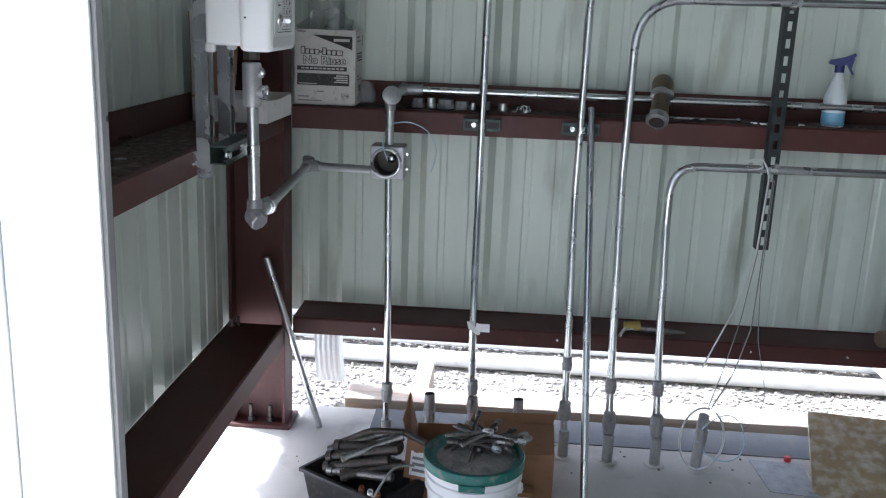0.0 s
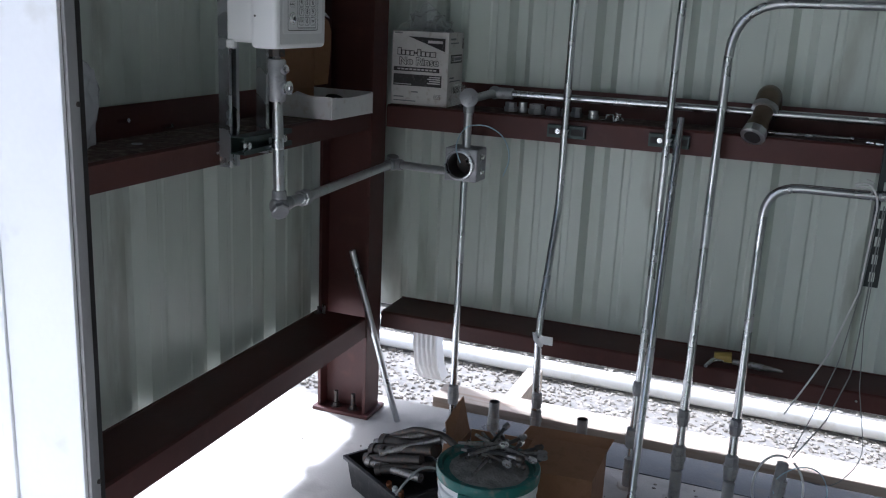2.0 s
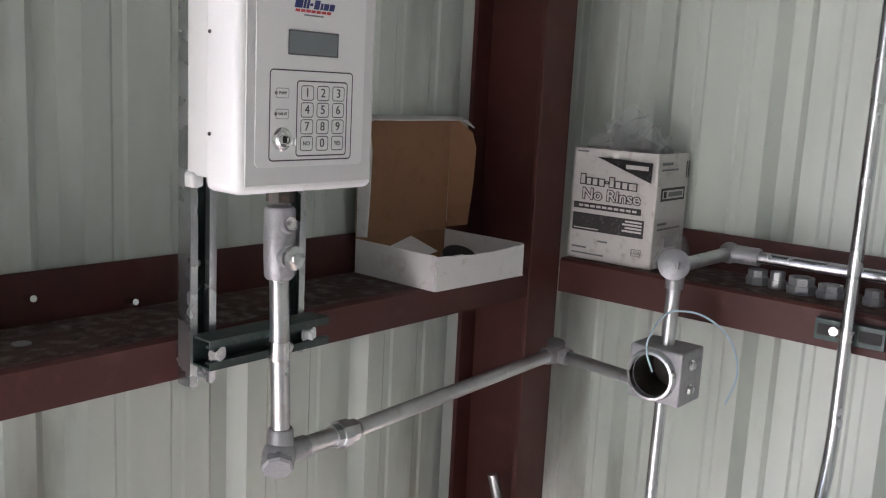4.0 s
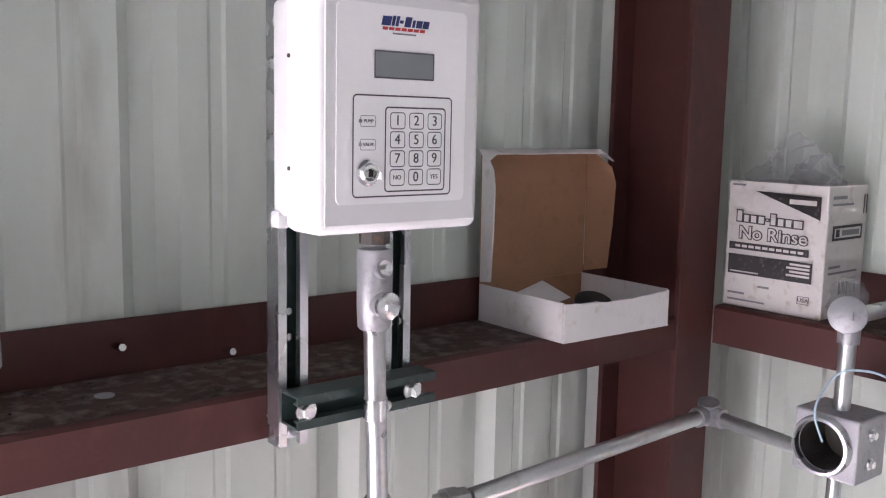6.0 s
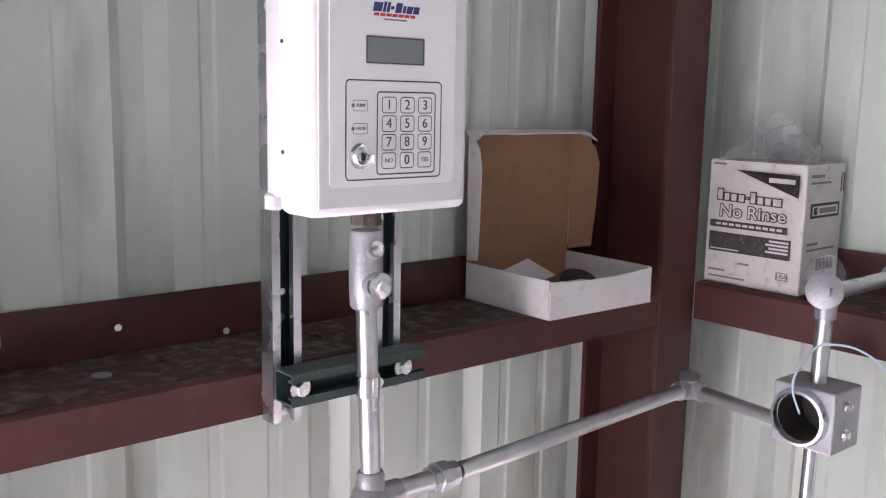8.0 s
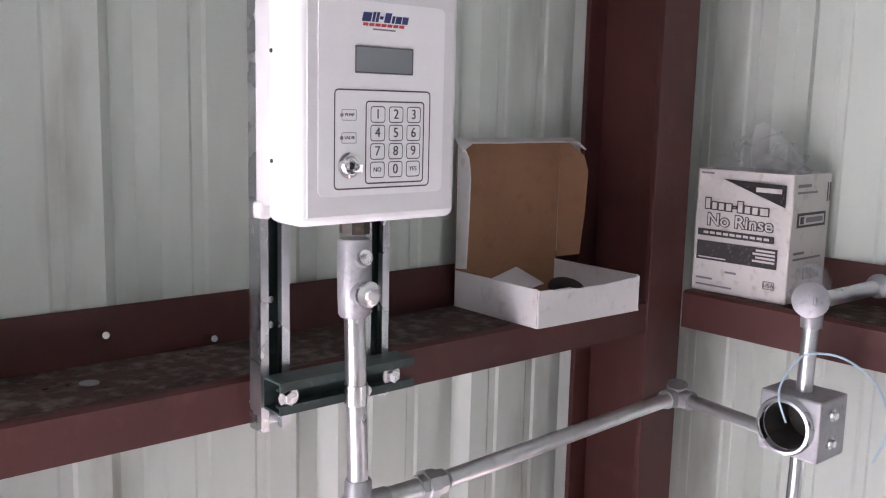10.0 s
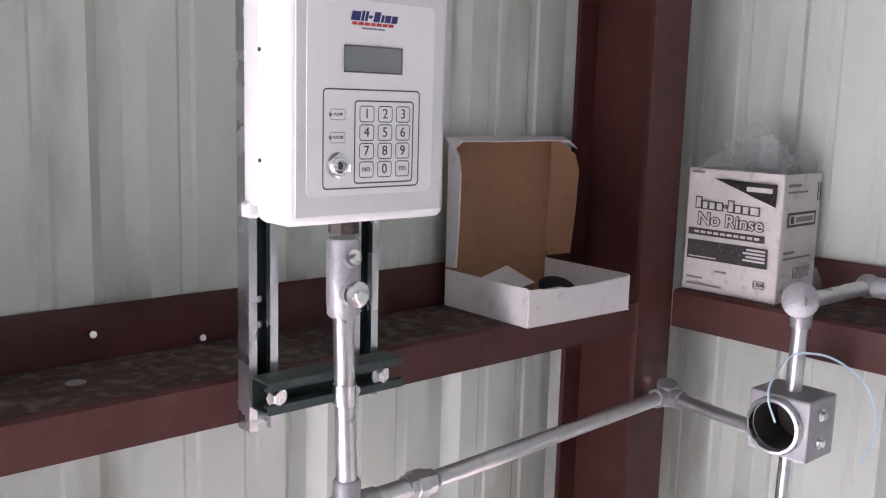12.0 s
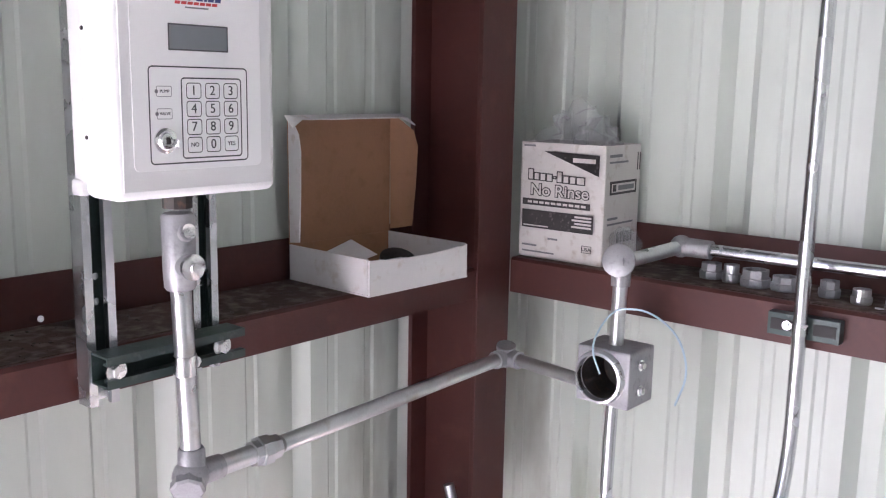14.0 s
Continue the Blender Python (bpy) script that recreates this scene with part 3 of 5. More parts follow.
for a in angles:
    dx, dz = math.cos(a) or 1e-9, math.sin(a) or 1e-9
    s = min((x1 - cxx) / dx if dx > 0 else (x0 - cxx) / dx, (z1 - czz) / dz if dz > 0 else (z0 - czz) / dz)
    rect.append(b0.verts.new((cxx + dx * s, JY0, czz + dz * s)))
    circ.append(b0.verts.new((cxx + dx * rr, JY0, czz + dz * rr)))
    deep.append(b0.verts.new((cxx + dx * rr, JY1 - 0.012, czz + dz * rr)))
for k in range(seg):
    j = (k + 1) % seg
    b0.faces.new((rect[k], rect[j], circ[j], circ[k]))
    b0.faces.new((circ[k], circ[j], deep[j], deep[k])).material_index = 1
b0.faces.new(deep).material_index = 1
b0.to_mesh(me)
b0.free()
# second slot darkens the cast cup: cavity shade put into colour
me.materials.append(DARKIRON)
bpy.data.meshes.remove(cut)
ring = [(JX - 0.003 + 0.0455 * math.cos(2 * math.pi * k / 40), JY0 - 0.007, JZ + 0.0455 * math.sin(2 * math.pi * k / 40)) for k in range(40)]
bm = bmesh.new()
prof = [(0.0415, JY0 + 0.002), (0.0410, JY0 - 0.012), (0.0425, JY0 - 0.014), (0.0470, JY0 - 0.013), (0.0500, JY0 - 0.006), (0.0500, JY0 + 0.002)]
rg = [[bm.verts.new((cxx + r * math.cos(2 * math.pi * k / 40), y, czz + r * math.sin(2 * math.pi * k / 40))) for r, y in prof] for k in range(40)]
for k in range(40):
    for i in range(len(prof) - 1):
        bm.faces.new((rg[k][i], rg[k][i + 1], rg[(k + 1) % 40][i + 1], rg[(k + 1) % 40][i]))
part("threaded_ring", bm, STRUT, jbox, "bright threaded ring", True)
part("inner_plug", lathe([(0, 0.016), (0.006, 0.014), (0.010, 0.005)], (JX + 0.004, JY1 - 0.013, JZ + 0.002), (0, -1, 0), 20), ZINC, jbox, smooth=True)
for z in (JZ0 + 0.030, JZ1 - 0.028):
    part("side_screw", hexbolt((JX1, -0.150, z), (1, 0, 0), 0.0070, 0.008), ZINC, jbox)
    part("side_screw", hexbolt((JX0, -0.130, z), (-1, 0, 0), 0.0060, 0.006), ZINC, jbox)

# ---- pipe above the junction box and the long run on the shelf ----
up = thing("shelf_conduit", "galvanised conduit lying along the shelf with a cast elbow", "conduit", (JX, -0.13, JZ1))
part("riser", sweep([(JX, -0.145, JZ1 - 0.004), (JX, -0.140, 1.16)], 0.0135, 18), RIGID, up, smooth=True)
part("hub", lathe([(0, 0.0175), (0.030, 0.0185)], (JX, -0.140, 1.145), (0, 0, 1), 20), CAST, up, smooth=True)
bm = bmesh.new()
bmesh.ops.create_uvsphere(bm, u_segments=18, v_segments=12, radius=0.0225)
bmesh.ops.transform(bm, matrix=Matrix.Translation((JX, -0.138, 1.188)), verts=bm.verts)
part("elbow_body", bm, CAST, up, "grey cast elbow", True)
capd = Vector((0.30, -0.90, 0.22)).normalized()
cap = part("elbow_cap", lathe([(0, 0.0300), (0.008, 0.0300), (0.010, 0.0275)], Vector((JX, -0.142, 1.190)) + capd * 0.0175, capd, 28), CAST, up, smooth=True)
for s_ in (-0.010, 0.010):
    c_ = Vector((JX + s_, -0.142, 1.190)) + capd * 0.0275
    part("cap_lug", bx(c_.x - 0.0022, c_.x + 0.0022, c_.y - 0.002 - s_ * 0.33, c_.y + 0.002 - s_ * 0.33, c_.z - 0.007, c_.z + 0.007, 0.0005), CAST, cap)
part("nipple", sweep([(JX, -0.12, 1.188), (JX + 0.02, 0.03, 1.196)], 0.0135, 18), RIGID, up, smooth=True)
bm = bmesh.new()
bmesh.ops.create_uvsphere(bm, u_segments=18, v_segments=12, radius=0.022)
bmesh.ops.transform(bm, matrix=Matrix.Translation((JX + 0.022, 0.050, 1.198)), verts=bm.verts)
part("elbow_body", bm, CAST, up, "grey cast elbow", True)
part("coupling", lathe([(0, 0.0185), (0.055, 0.0180)], (JX + 0.03, 0.050, 1.198), (1, 0, 0), 20), CAST, up, smooth=True)
part("long_pipe", sweep([(JX + 0.07, 0.050, 1.198), (1.4, 0.054, 1.200), (2.9, 0.056, 1.200)], 0.0118, 18), EMT, up, smooth=True)
part("rest_block", bx(2.0, 2.06, 0.03, 0.08, ZB + 0.0012, 1.189), DARKIRON, up)

# ---- floor conduits ----
def tube(name, pts, bend, r, label, couplings=(), clamp=None, base=True, mat_=EMT, tag=False):
    t = thing(name, label, "conduit", pts[0], "conduits along the back wall")
    part("pipe", sweep(fillet(pts, bend), r, 18), mat_, t, smooth=True)
    for p, dirn, h, rr in couplings:
        part("coupling", lathe([(0, rr * 0.96), (0.003, rr), (h * 0.30, rr), (h * 0.31, rr * 1.12), (h * 0.62, rr * 1.12), (h * 0.63, rr), (h - 0.003, rr), (h, rr * 0.9)], p, dirn, 10), CAST if p[2] > 0.2 else STUBM, t, "weathered grey coupling")
    if base:
        x, y = pts[0][0], pts[0][1]
        part("stub", lathe([(0, 0.0185), (0.10, 0.0175)], (x, y, 0.0), (0, 0, 1), 18), STUBM, t, "weathered grey stub in the slab", True)
        bm = lathe([(0, 0.036), (0.004, 0.030), (0.006, 0.019)], (x, y, 0.0), (0, 0, 1), 18)
        for v in bm.verts:
            v.co.x += 0.006 * noise.noise(v.co * 60)
            v.co.y += 0.006 * noise.noise(v.co * 60 + Vector((3, 1, 2)))
        part("mortar_collar", bm, CONCRETE, t)
    if clamp:
        x, z = clamp
        cl = part("clamp_strut", bx(x - 0.062, x + 0.062, -0.0225, -0.0005, z - 0.020, z + 0.020, 0.001), GREENSTRUT, t, "dark green strut stub")
        # slots are flat dark plates; the shade inside is painted, nothing is cut
        part("strut_slot", bx(x - 0.056, x - 0.018, -0.0240, -0.0226, z - 0.010, z + 0.010), DARK, cl)
        part("strut_slot", bx(x + 0.018, x + 0.056, -0.0240, -0.0226, z - 0.010, z + 0.010), DARK, cl)
        part("clamp_band", lathe([(-0.010, r * 1.12), (0.010, r * 1.12)], (x, -0.037, z), (0, 0, 1), 18), ZINC, cl, smooth=True)
        part("clamp_bolt", hexbolt((x - 0.027, -0.024, z), (0, -1, 0), 0.0055, 0.007), ZINC, cl)
    return t


UPZ = (0, 0, 1)
YB = -0.200
tube("wall_conduit", [(0.375, YB, 0), (0.371, YB + 0.01, 0.5), (JX, -0.148, JZ0 + 0.003)], 0.5, 0.0118, "thin galvanised conduit rising from the slab into the junction box", [((0.375, YB, 0.17), UPZ, 0.065, 0.0180)])
tube("wall_conduit", [(0.668, YB, 0), (0.655, YB, 0.50), (0.650, -0.037, 0.86), (0.650, -0.037, 1.2), (0.656, -0.037, 2.69)], 0.35, 0.0124, "galvanised conduit clamped to the girt with a paper tag", [((0.667, YB, 0.15), UPZ, 0.055, 0.0180), ((0.666, YB, 0.215), UPZ, 0.05, 0.0165)], (0.650, 1.097))
tube("wall_conduit", [(0.982, -0.190, 0), (0.978, -0.125, 0.42), (0.972, -0.037, 0.86), (0.974, -0.037, 1.2), (0.988, -0.037, 2.69)], 0.35, 0.0124, "galvanised conduit clamped to the girt beside a leaning one", [((0.980, -0.170, 0.13), UPZ, 0.065, 0.0200), ((0.979, -0.144, 0.30), UPZ, 0.045, 0.0165)], (0.976, 1.097))
tube("wall_conduit", [(1.131, YB - 0.005, 0), (1.127, -0.125, 0.42), (1.122, -0.045, 0.95), (1.127, -0.042, 1.520), (4.9, -0.042, 1.560)], 0.16, 0.0138, "galvanised conduit bending over to run along the wall", [((1.130, -0.186, 0.10), UPZ, 0.075, 0.0205), ((1.129, -0.160, 0.235), UPZ, 0.05, 0.0180)])
tube("wall_conduit", [(1.290, YB - 0.005, 0), (1.284, -0.115, 0.40), (1.279, -0.050, 0.80), (1.281, -0.048, 0.996), (4.9, -0.060, 1.020)], 0.16, 0.0138, "galvanised conduit bending low to run along the wall", [((1.289, -0.186, 0.10), UPZ, 0.075, 0.0205), ((1.287, -0.158, 0.235), UPZ, 0.05, 0.0180)])
for x, y, h, s in ((0.522, YB, 0.205, 0.0), (0.822, YB, 0.205, 0.0), (1.422, YB - 0.02, 0.200, 0.012)):
    st = thing("conduit_stub", "short weathered conduit stub standing in the slab", "conduit", (x, y, 0), "open conduit stubs")
    bm = sweep([(x, y, 0), (x + s, y, h), (x + s, y, h), (x + s, y, h - 0.03)], [0.0175, 0.0175, 0.0145, 0.0145], 18)
    part("pipe", bm, STUBM, st, smooth=True)
    part("collar", lathe([(0, 0.0205), (0.05, 0.0205)], (x + s * 0.7, y, h * 0.5), (s, 0, h), 12), STUBM, st)
    part("mortar_collar", lathe([(0, 0.038), (0.006, 0.020)], (x, y, 0), UPZ, 14), CONCRETE, st)

lean = thing("leaning_conduit", "bright galvanised conduit leaning against the girt", "conduit", (1.03, -0.47, 0))
part("pipe", sweep([(1.034, -0.475, 0.0), (1.006, -0.0145, 1.170)], 0.0125, 18), EMT, lean, smooth=True)
rod = thing("leaning_pipe", "short dull galvanised pipe leaning on the corner column", "pipe", (0.118, -0.075, 0))
part("pipe", sweep([(0.122, -0.085, 0.0), (-0.054, -0.1255, 0.630)], 0.0115, 16), RIGID, rod, smooth=True)

# paper tag round a conduit
tg = thing("paper_tag", "curled white paper tag round a conduit", "tag", (0.66, -0.2, 0.46))
bm = bmesh.new()
a = [bm.verts.new((0.656 + 0.020 * math.cos(t), -0.195 + 0.017 * math.sin(t) - 0.004 * k, 0.470 + 0.006 * math.sin(2 * t))) for k, t in enumerate(np.linspace(2.6, 7.2, 12))]
b = [bm.verts.new(v.co + Vector((0.006, -0.004, -0.026))) for v in a]
for i in range(11):
    bm.faces.new((a[i], a[i + 1], b[i + 1], b[i]))
bmesh.ops.solidify(bm, geom=bm.faces[:], thickness=0.0006)
part("paper", bm, PAPER, tg, smooth=True)
part("tail", bx(0.668, 0.712, -0.236, -0.2352, 0.448, 0.476), PAPER, tg)


# ---- black slotted strut with wires ----
sl = thing("slotted_strut", "black slotted strut channel hanging down the wall", "strut", (1.57, -0.02, 0.73))
XS = 1.602
rows = 36
z0, z1 = 0.728, 2.69
zz = [z0]
for k in range(rows):
    c = z0 + 0.030 + k * 0.0535
    zz += [c - 0.0145, c + 0.0145]
zz.append(z1)
bm = bmesh.new()
xs = (XS - 0.0205, XS - 0.0075, XS + 0.0075, XS + 0.0205)
gr = [[bm.verts.new((x, -0.0435, z)) for x in xs] for z in zz]
for i in range(len(zz) - 1):
    for j in range(3):
        if i % 2 == 0 or j != 1:
            bm.faces.new((gr[i][j], gr[i][j + 1], gr[i + 1][j + 1], gr[i + 1][j]))
bm.normal_update()
bmesh.ops.solidify(bm, geom=bm.faces[:], thickness=-0.0024)
part("slotted_web", bm, BLACKSTRUT, sl)
part("side", bx(XS - 0.0205, XS - 0.0180, -0.0408, -0.0030, z0, z1), BLACKSTRUT, sl)
part("side", bx(XS + 0.0180, XS + 0.0205, -0.0408, -0.0030, z0, z1), BLACKSTRUT, sl)
for z, y in ((1.001, -0.060), (1.518, -0.042)):
    part("pipe_clamp", lathe([(-0.010, 0.0158), (0.010, 0.0158)], (XS, y, z), (1, 0, 0), 18), ZINC, sl, "zinc pipe clamp", True)
    part("clamp_bolt", hexbolt((XS + 0.006, y - 0.014, z + 0.014), (0, -1, 0.3), 0.006, 0.006), ZINC, sl)


def wire(name, pts, r, mat_, label):
    t = thing(name, label, "wire", pts[0])
    part("strand", sweep(fillet(pts, 0.12, 6), r, 7), mat_, t, smooth=True)


wire("pull_wire", [(1.517, -0.075, 1.03), (1.557, -0.082, 1.04), (1.585, -0.085, 0.99), (1.572, -0.09, 0.72), (1.517, -0.10, 0.52), (1.457, -0.13, 0.40), (1.417, -0.18, 0.34)], 0.0028, WIREW, "white wire hanging from the low conduit")
wire("pull_wire", [(1.592, -0.072, 0.975), (1.577, -0.085, 0.72), (1.547, -0.10, 0.50), (1.497, -0.15, 0.34), (1.447, -0.20, 0.21)], 0.0018, WIREG, "thin grey wire hanging into a stub")
wire("pull_wire", [(1.602, -0.072, 0.975), (1.595, -0.085, 0.70), (1.587, -0.09, 0.47), (1.537, -0.13, 0.32), (1.457, -0.21, 0.22)], 0.0022, WIREG, "grey wire hanging into a stub")
wire("pull_wire", [(1.607, -0.072, 0.97), (1.600, -0.085, 0.62), (1.617, -0.08, 0.42), (1.657, -0.13, 0.22), (1.577, -0.2, 0.14), (1.487, -0.24, 0.17)], 0.0014, WIREG, "thin dark wire looped near the slab")
loop = [(1.425 + 0.075 * math.sin(a) * (1 if math.sin(a) > 0 else 0.9), -0.245 + 0.01 * math.cos(a), 0.125 - 0.115 * math.cos(a)) for a in np.linspace(2.9, 2.9 + 6.0, 26)]
wire("wire_loop", loop, 0.0036, WIREW, "white cable loop hung over an open stub")
loop = [(1.49 + 0.075 * math.cos(a), -0.25 + 0.02 * math.sin(2 * a), 0.135 + 0.080 * math.sin(a)) for a in np.linspace(3.4, 3.4 + 5.6, 24)]
wire("wire_loop", loop, 0.0018, WIREB, "thin pale wire loop beside the stub")
coil = [(1.545 + 0.022 * math.cos(a), -0.062 + 0.022 * math.sin(a), 0.985 + 0.004 * a) for a in np.linspace(0, 14, 50)]
wire("wire_coil", coil, 0.0022, WIREW, "white wire wound round the low conduit")
arc = [(JX + 0.004, -0.205, JZ + 0.010), (JX - 0.014, -0.212, 1.040), (JX - 0.012, -0.176, 1.080), (JX + 0.006, -0.162, 1.106), (JX + 0.07, -0.165, 1.116), (JX + 0.135, -0.170, 1.085), (JX + 0.160, -0.175, 1.020), (JX + 0.140, -0.18, 0.960)]
wire("pull_string", arc, 0.0019, WIREB, "pale blue pull string curling out of the box")


# ---- cartons ----
def card(pts, th, mat_, parent, name="panel", label="", local=True):
    """A flat board through four points, of real thickness."""
    bm = bmesh.new()
    bm.faces.new([bm.verts.new(p) for p in pts])
    bm.normal_update()
    bmesh.ops.solidify(bm, geom=bm.faces[:], thickness=th)
    return part(name, bm, mat_, parent, label, local=local)


W, D, H = 0.268, 0.222, 0.068
wb = thing("open_carton", "shallow white mailer carton standing open with brown inside", "carton", (0.044, -0.474, ZL + 0.0015), turn=-1.5)
# local axes: x out of the wall is 0 at the front, -D at the back; y along the wall
inner = WHITECARD
part("bottom", bx(-D, 0, 0, W, 0, 0.003), WHITECARD, wb, local=True)
edge_ = [(0.002 + (W - 0.004) * i / 18, H - 0.002 - 0.006 * math.sin(math.pi * i / 18) + 0.0022 * noise.noise((i * 0.8, 2, 0))) for i in range(19)]
part("front_side", extrude_profile([(0.002, 0.0032)] + edge_ + [(W - 0.002, 0.0032)], "x", -0.004, 0.0), WHITECARD, wb, local=True)
part("end_side", bx(-D, -0.0042, 0, 0.004, 0.0032, H, 0.001), WHITECARD, wb, local=True)
part("end_side", bx(-D, -0.0042, W - 0.004, W, 0.0032, H, 0.001), WHITECARD, wb, local=True)
part("back_side", bx(-D, -D + 0.004, 0.0045, W - 0.0045, 0.0032, H, 0.001), KRAFT, wb, local=True)
LH = 0.240


def lid_point(u, v, out=0.0):
    """A point on the raised lid: u along it, v up it, out of its inner face."""
    tilt = radians(0.5)
    return (-D + 0.002 + math.sin(-tilt) * v + math.cos(tilt) * out, u, H + math.cos(tilt) * v)


lid = part("lid", bmesh.new(), KRAFT, wb, local=True)
bm = bmesh.new()
bm.faces.new([bm.verts.new(lid_point(*p)) for p in ((0, 0), (W, 0), (W + 0.002, LH), (0, LH))])
bm.normal_update()
bmesh.ops.solidify(bm, geom=bm.faces[:], thickness=0.003)
bm.to_mesh(lid.data)
bm.free()
lid["label"] = "brown inside of the raised lid"
for sgn, u in ((-1, 0.0), (1, W + 0.002)):
    outl = [(0.004, 0.0), (0.010, 0.040), (0.10, 0.047), (0.18, 0.050), (0.212, 0.042), (LH, 0.012)]
    flare = 0.9 if sgn > 0 else 0.25
    bm = bmesh.new()
    vs = [bm.verts.new(lid_point(u, 0.004, 0.0)), *[bm.verts.new(lid_point(u + sgn * flare * o, v, o * (0.75 if sgn > 0 else 1))) for v, o in outl[1:]], bm.verts.new(lid_point(u, LH, 0.0))]
    bm.faces.new(vs)
    bm.normal_update()
    bmesh.ops.solidify(bm, geom=bm.faces[:], thickness=0.0025)
    part("lid_flap", bm, WHITECARD if sgn < 0 else KRAFT, lid, "folded side flap of the lid")
bm = bmesh.new()
n = 14
top = [bm.verts.new(lid_point(-0.008 + (W + 0.044) * i / n, LH + 0.004, 0.0)) for i in range(n + 1)]
drp = [bm.verts.new(lid_point(-0.014 + (W + 0.060) * i / n, LH + 0.004 - (0.022 if i in (0, n) else 0.006) - 0.003 * abs(noise.noise((i * 0.9, 0, 0))), 0.030 + 0.004 * noise.noise((i * 0.7, 4, 0)))) for i in range(n + 1)]
for i in range(n):
    bm.faces.new((top[i], top[i + 1], drp[i + 1], drp[i]))
bm.normal_update()
bmesh.ops.solidify(bm, geom=bm.faces[:], thickness=0.0025)
part("tuck_flap", bm, WHITECARD, lid, "curled white tuck flap")
ppr = thing("instruction_sheet", "white printed paper lying in the open carton", "paper", (-0.005, -0.40, ZL + 0.016), turn=-3)
card([(-0.165, -0.055, 0.012), (-0.085, -0.060, 0.004), (-0.085, 0.075, 0.028), (-0.165, 0.075, 0.048)], 0.0008, PAPER, ppr, "sheet")
card([(-0.150, -0.030, 0.0165), (-0.143, -0.030, 0.0155), (-0.143, 0.012, 0.0240), (-0.150, 0.012, 0.0255)], 0.0004, GREYINK, ppr, "print_bar")
dev = thing("cable_tie_roll", "small black plastic roll in the open carton", "roll", (-0.02, -0.335, ZL + 0.03))
bm = lathe([(0, 0.034), (0.004, 0.036), (0.020, 0.036), (0.024, 0.030)], (-0.02, -0.335, ZL + 0.030), (0.45, -0.2, 1), 26)
part("roll", bm, BLACKPL, dev, smooth=True)
part("tape", bx(-0.005, 0.022, -0.38, -0.34, ZL + 0.046, ZL + 0.052, 0.001), PAPER, dev)

# carton of cleaner on the back shelf
fw, fd, fh = 0.186, 0.170, 0.250
fc = thing("cleaner_carton", "scuffed white printed carton with black panels, top torn open", "carton", (0.008, 0.024, ZB + 0.0015), turn=1)
fc.scale = (1.118, 0.88, 1.0)
bm = bx(0, fw, 0, fd, 0, fh, 0.003)
bmesh.ops.subdivide_edges(bm, edges=bm.edges[:], cuts=3, use_grid_fill=True)
for v in bm.verts:
    if 0.01 < v.co.z:
        k = math.sin(v.co.z / fh * math.pi)
        v.co.y -= 0.004 * k * math.sin(max(0, min(1, v.co.x / fw)) * math.pi) * (1 if v.co.y < fd / 2 else 0)
        v.co += Vector((noise.noise(v.co * 14), noise.noise(v.co * 14 + Vector((5, 0, 0))), 0)) * 0.0012
topf = [f for f in bm.faces if f.normal.z > 0.9 and f.calc_center_median().z > fh - 0.002]
bmesh.ops.delete(bm, geom=topf, context="FACES")
bmesh.ops.solidify(bm, geom=bm.faces[:], thickness=0.003)
part("box", bm, OFFWHITE, fc, local=True)
Q = Matrix(((1, 0, 0, 0), (0, 0, -1, 0), (0, 1, 0, 0), (0, 0, 0, 1)))
FY = -0.0062


def ink(x0, x1, z0, z1, mat_=CARTINK, name="print_panel"):
    return part(name, bx(x0, x1, FY, FY + 0.0004, z0, z1), mat_, fc, local=True)


ink(0.010, 0.168, 0.066, 0.105)
ink(0.010, 0.160, 0.115, 0.129)
bm = bmesh.new()
tri = [(0.055, 0.232), (0.176, 0.229), (0.176, 0.186)]
vs = [bm.verts.new((x, FY, z)) for x, z in tri]
bm.faces.new(vs)
bmesh.ops.solidify(bm, geom=bm.faces[:], thickness=0.0003)
part("print_panel", bm, CARTINK, fc, local=True)
for x0, x1, z0, z1 in ((0.120, 0.168, 0.212, 0.221),):
    part("brand_bar", bx(x0, x1, FY - 0.0006, FY - 0.0002, z0, z1), OFFWHITE, fc, local=True)
# product name drawn as outlined bars of its size, the plain words lettered
for i, (w, h) in enumerate(((9, 22), (9, 15), (10, 15), (10, 15), (5, 4), (9, 22), (10, 15), (10, 15), (14, 15))):
    x0 = 0.022 + sum((11, 11, 12, 12, 7, 11, 12, 12, 16)[:i]) * 0.00122
    zb = 0.170 + (0.007 if h == 4 else 0.0) - i * 0.0004
    x1, z1_ = x0 + w * 0.00122, zb + h * 0.001
    ink(x0 - 0.0012, x1 + 0.0012, zb - 0.0014, z1_ + 0.0014, CARTINK, "name_bar")
    part("name_bar", bx(x0 + 0.0012, x1 - 0.0012, FY - 0.0010, FY - 0.0003, zb + 0.0010, z1_ - 0.0010), OFFWHITE, fc, local=True)
for lift_, bold_, ink_ in ((0.0003, 0.0022, CARTINK), (0.0010, 0.0002, OFFWHITE)):
    o = lettering("carton_lettering", "No Rinse", 0.034, Matrix.Translation((0.092, FY - lift_, 0.148)) @ Q, ink_, fc, bold=bold_)
    o.matrix_parent_inverse = Matrix()
for i in range(10):
    part("text_bar", bx(0.022 + i * 0.0132, 0.032 + i * 0.0132, FY - 0.0006, FY - 0.0002, 0.1195, 0.1245), OFFWHITE, fc, local=True)
for i, z in enumerate((0.099, 0.092, 0.085, 0.078)):
    part("text_bar", bx(0.128 - 0.006 * (i % 2), 0.164, FY - 0.0006, FY - 0.0002, z - 0.002, z + 0.002), OFFWHITE, fc, local=True)
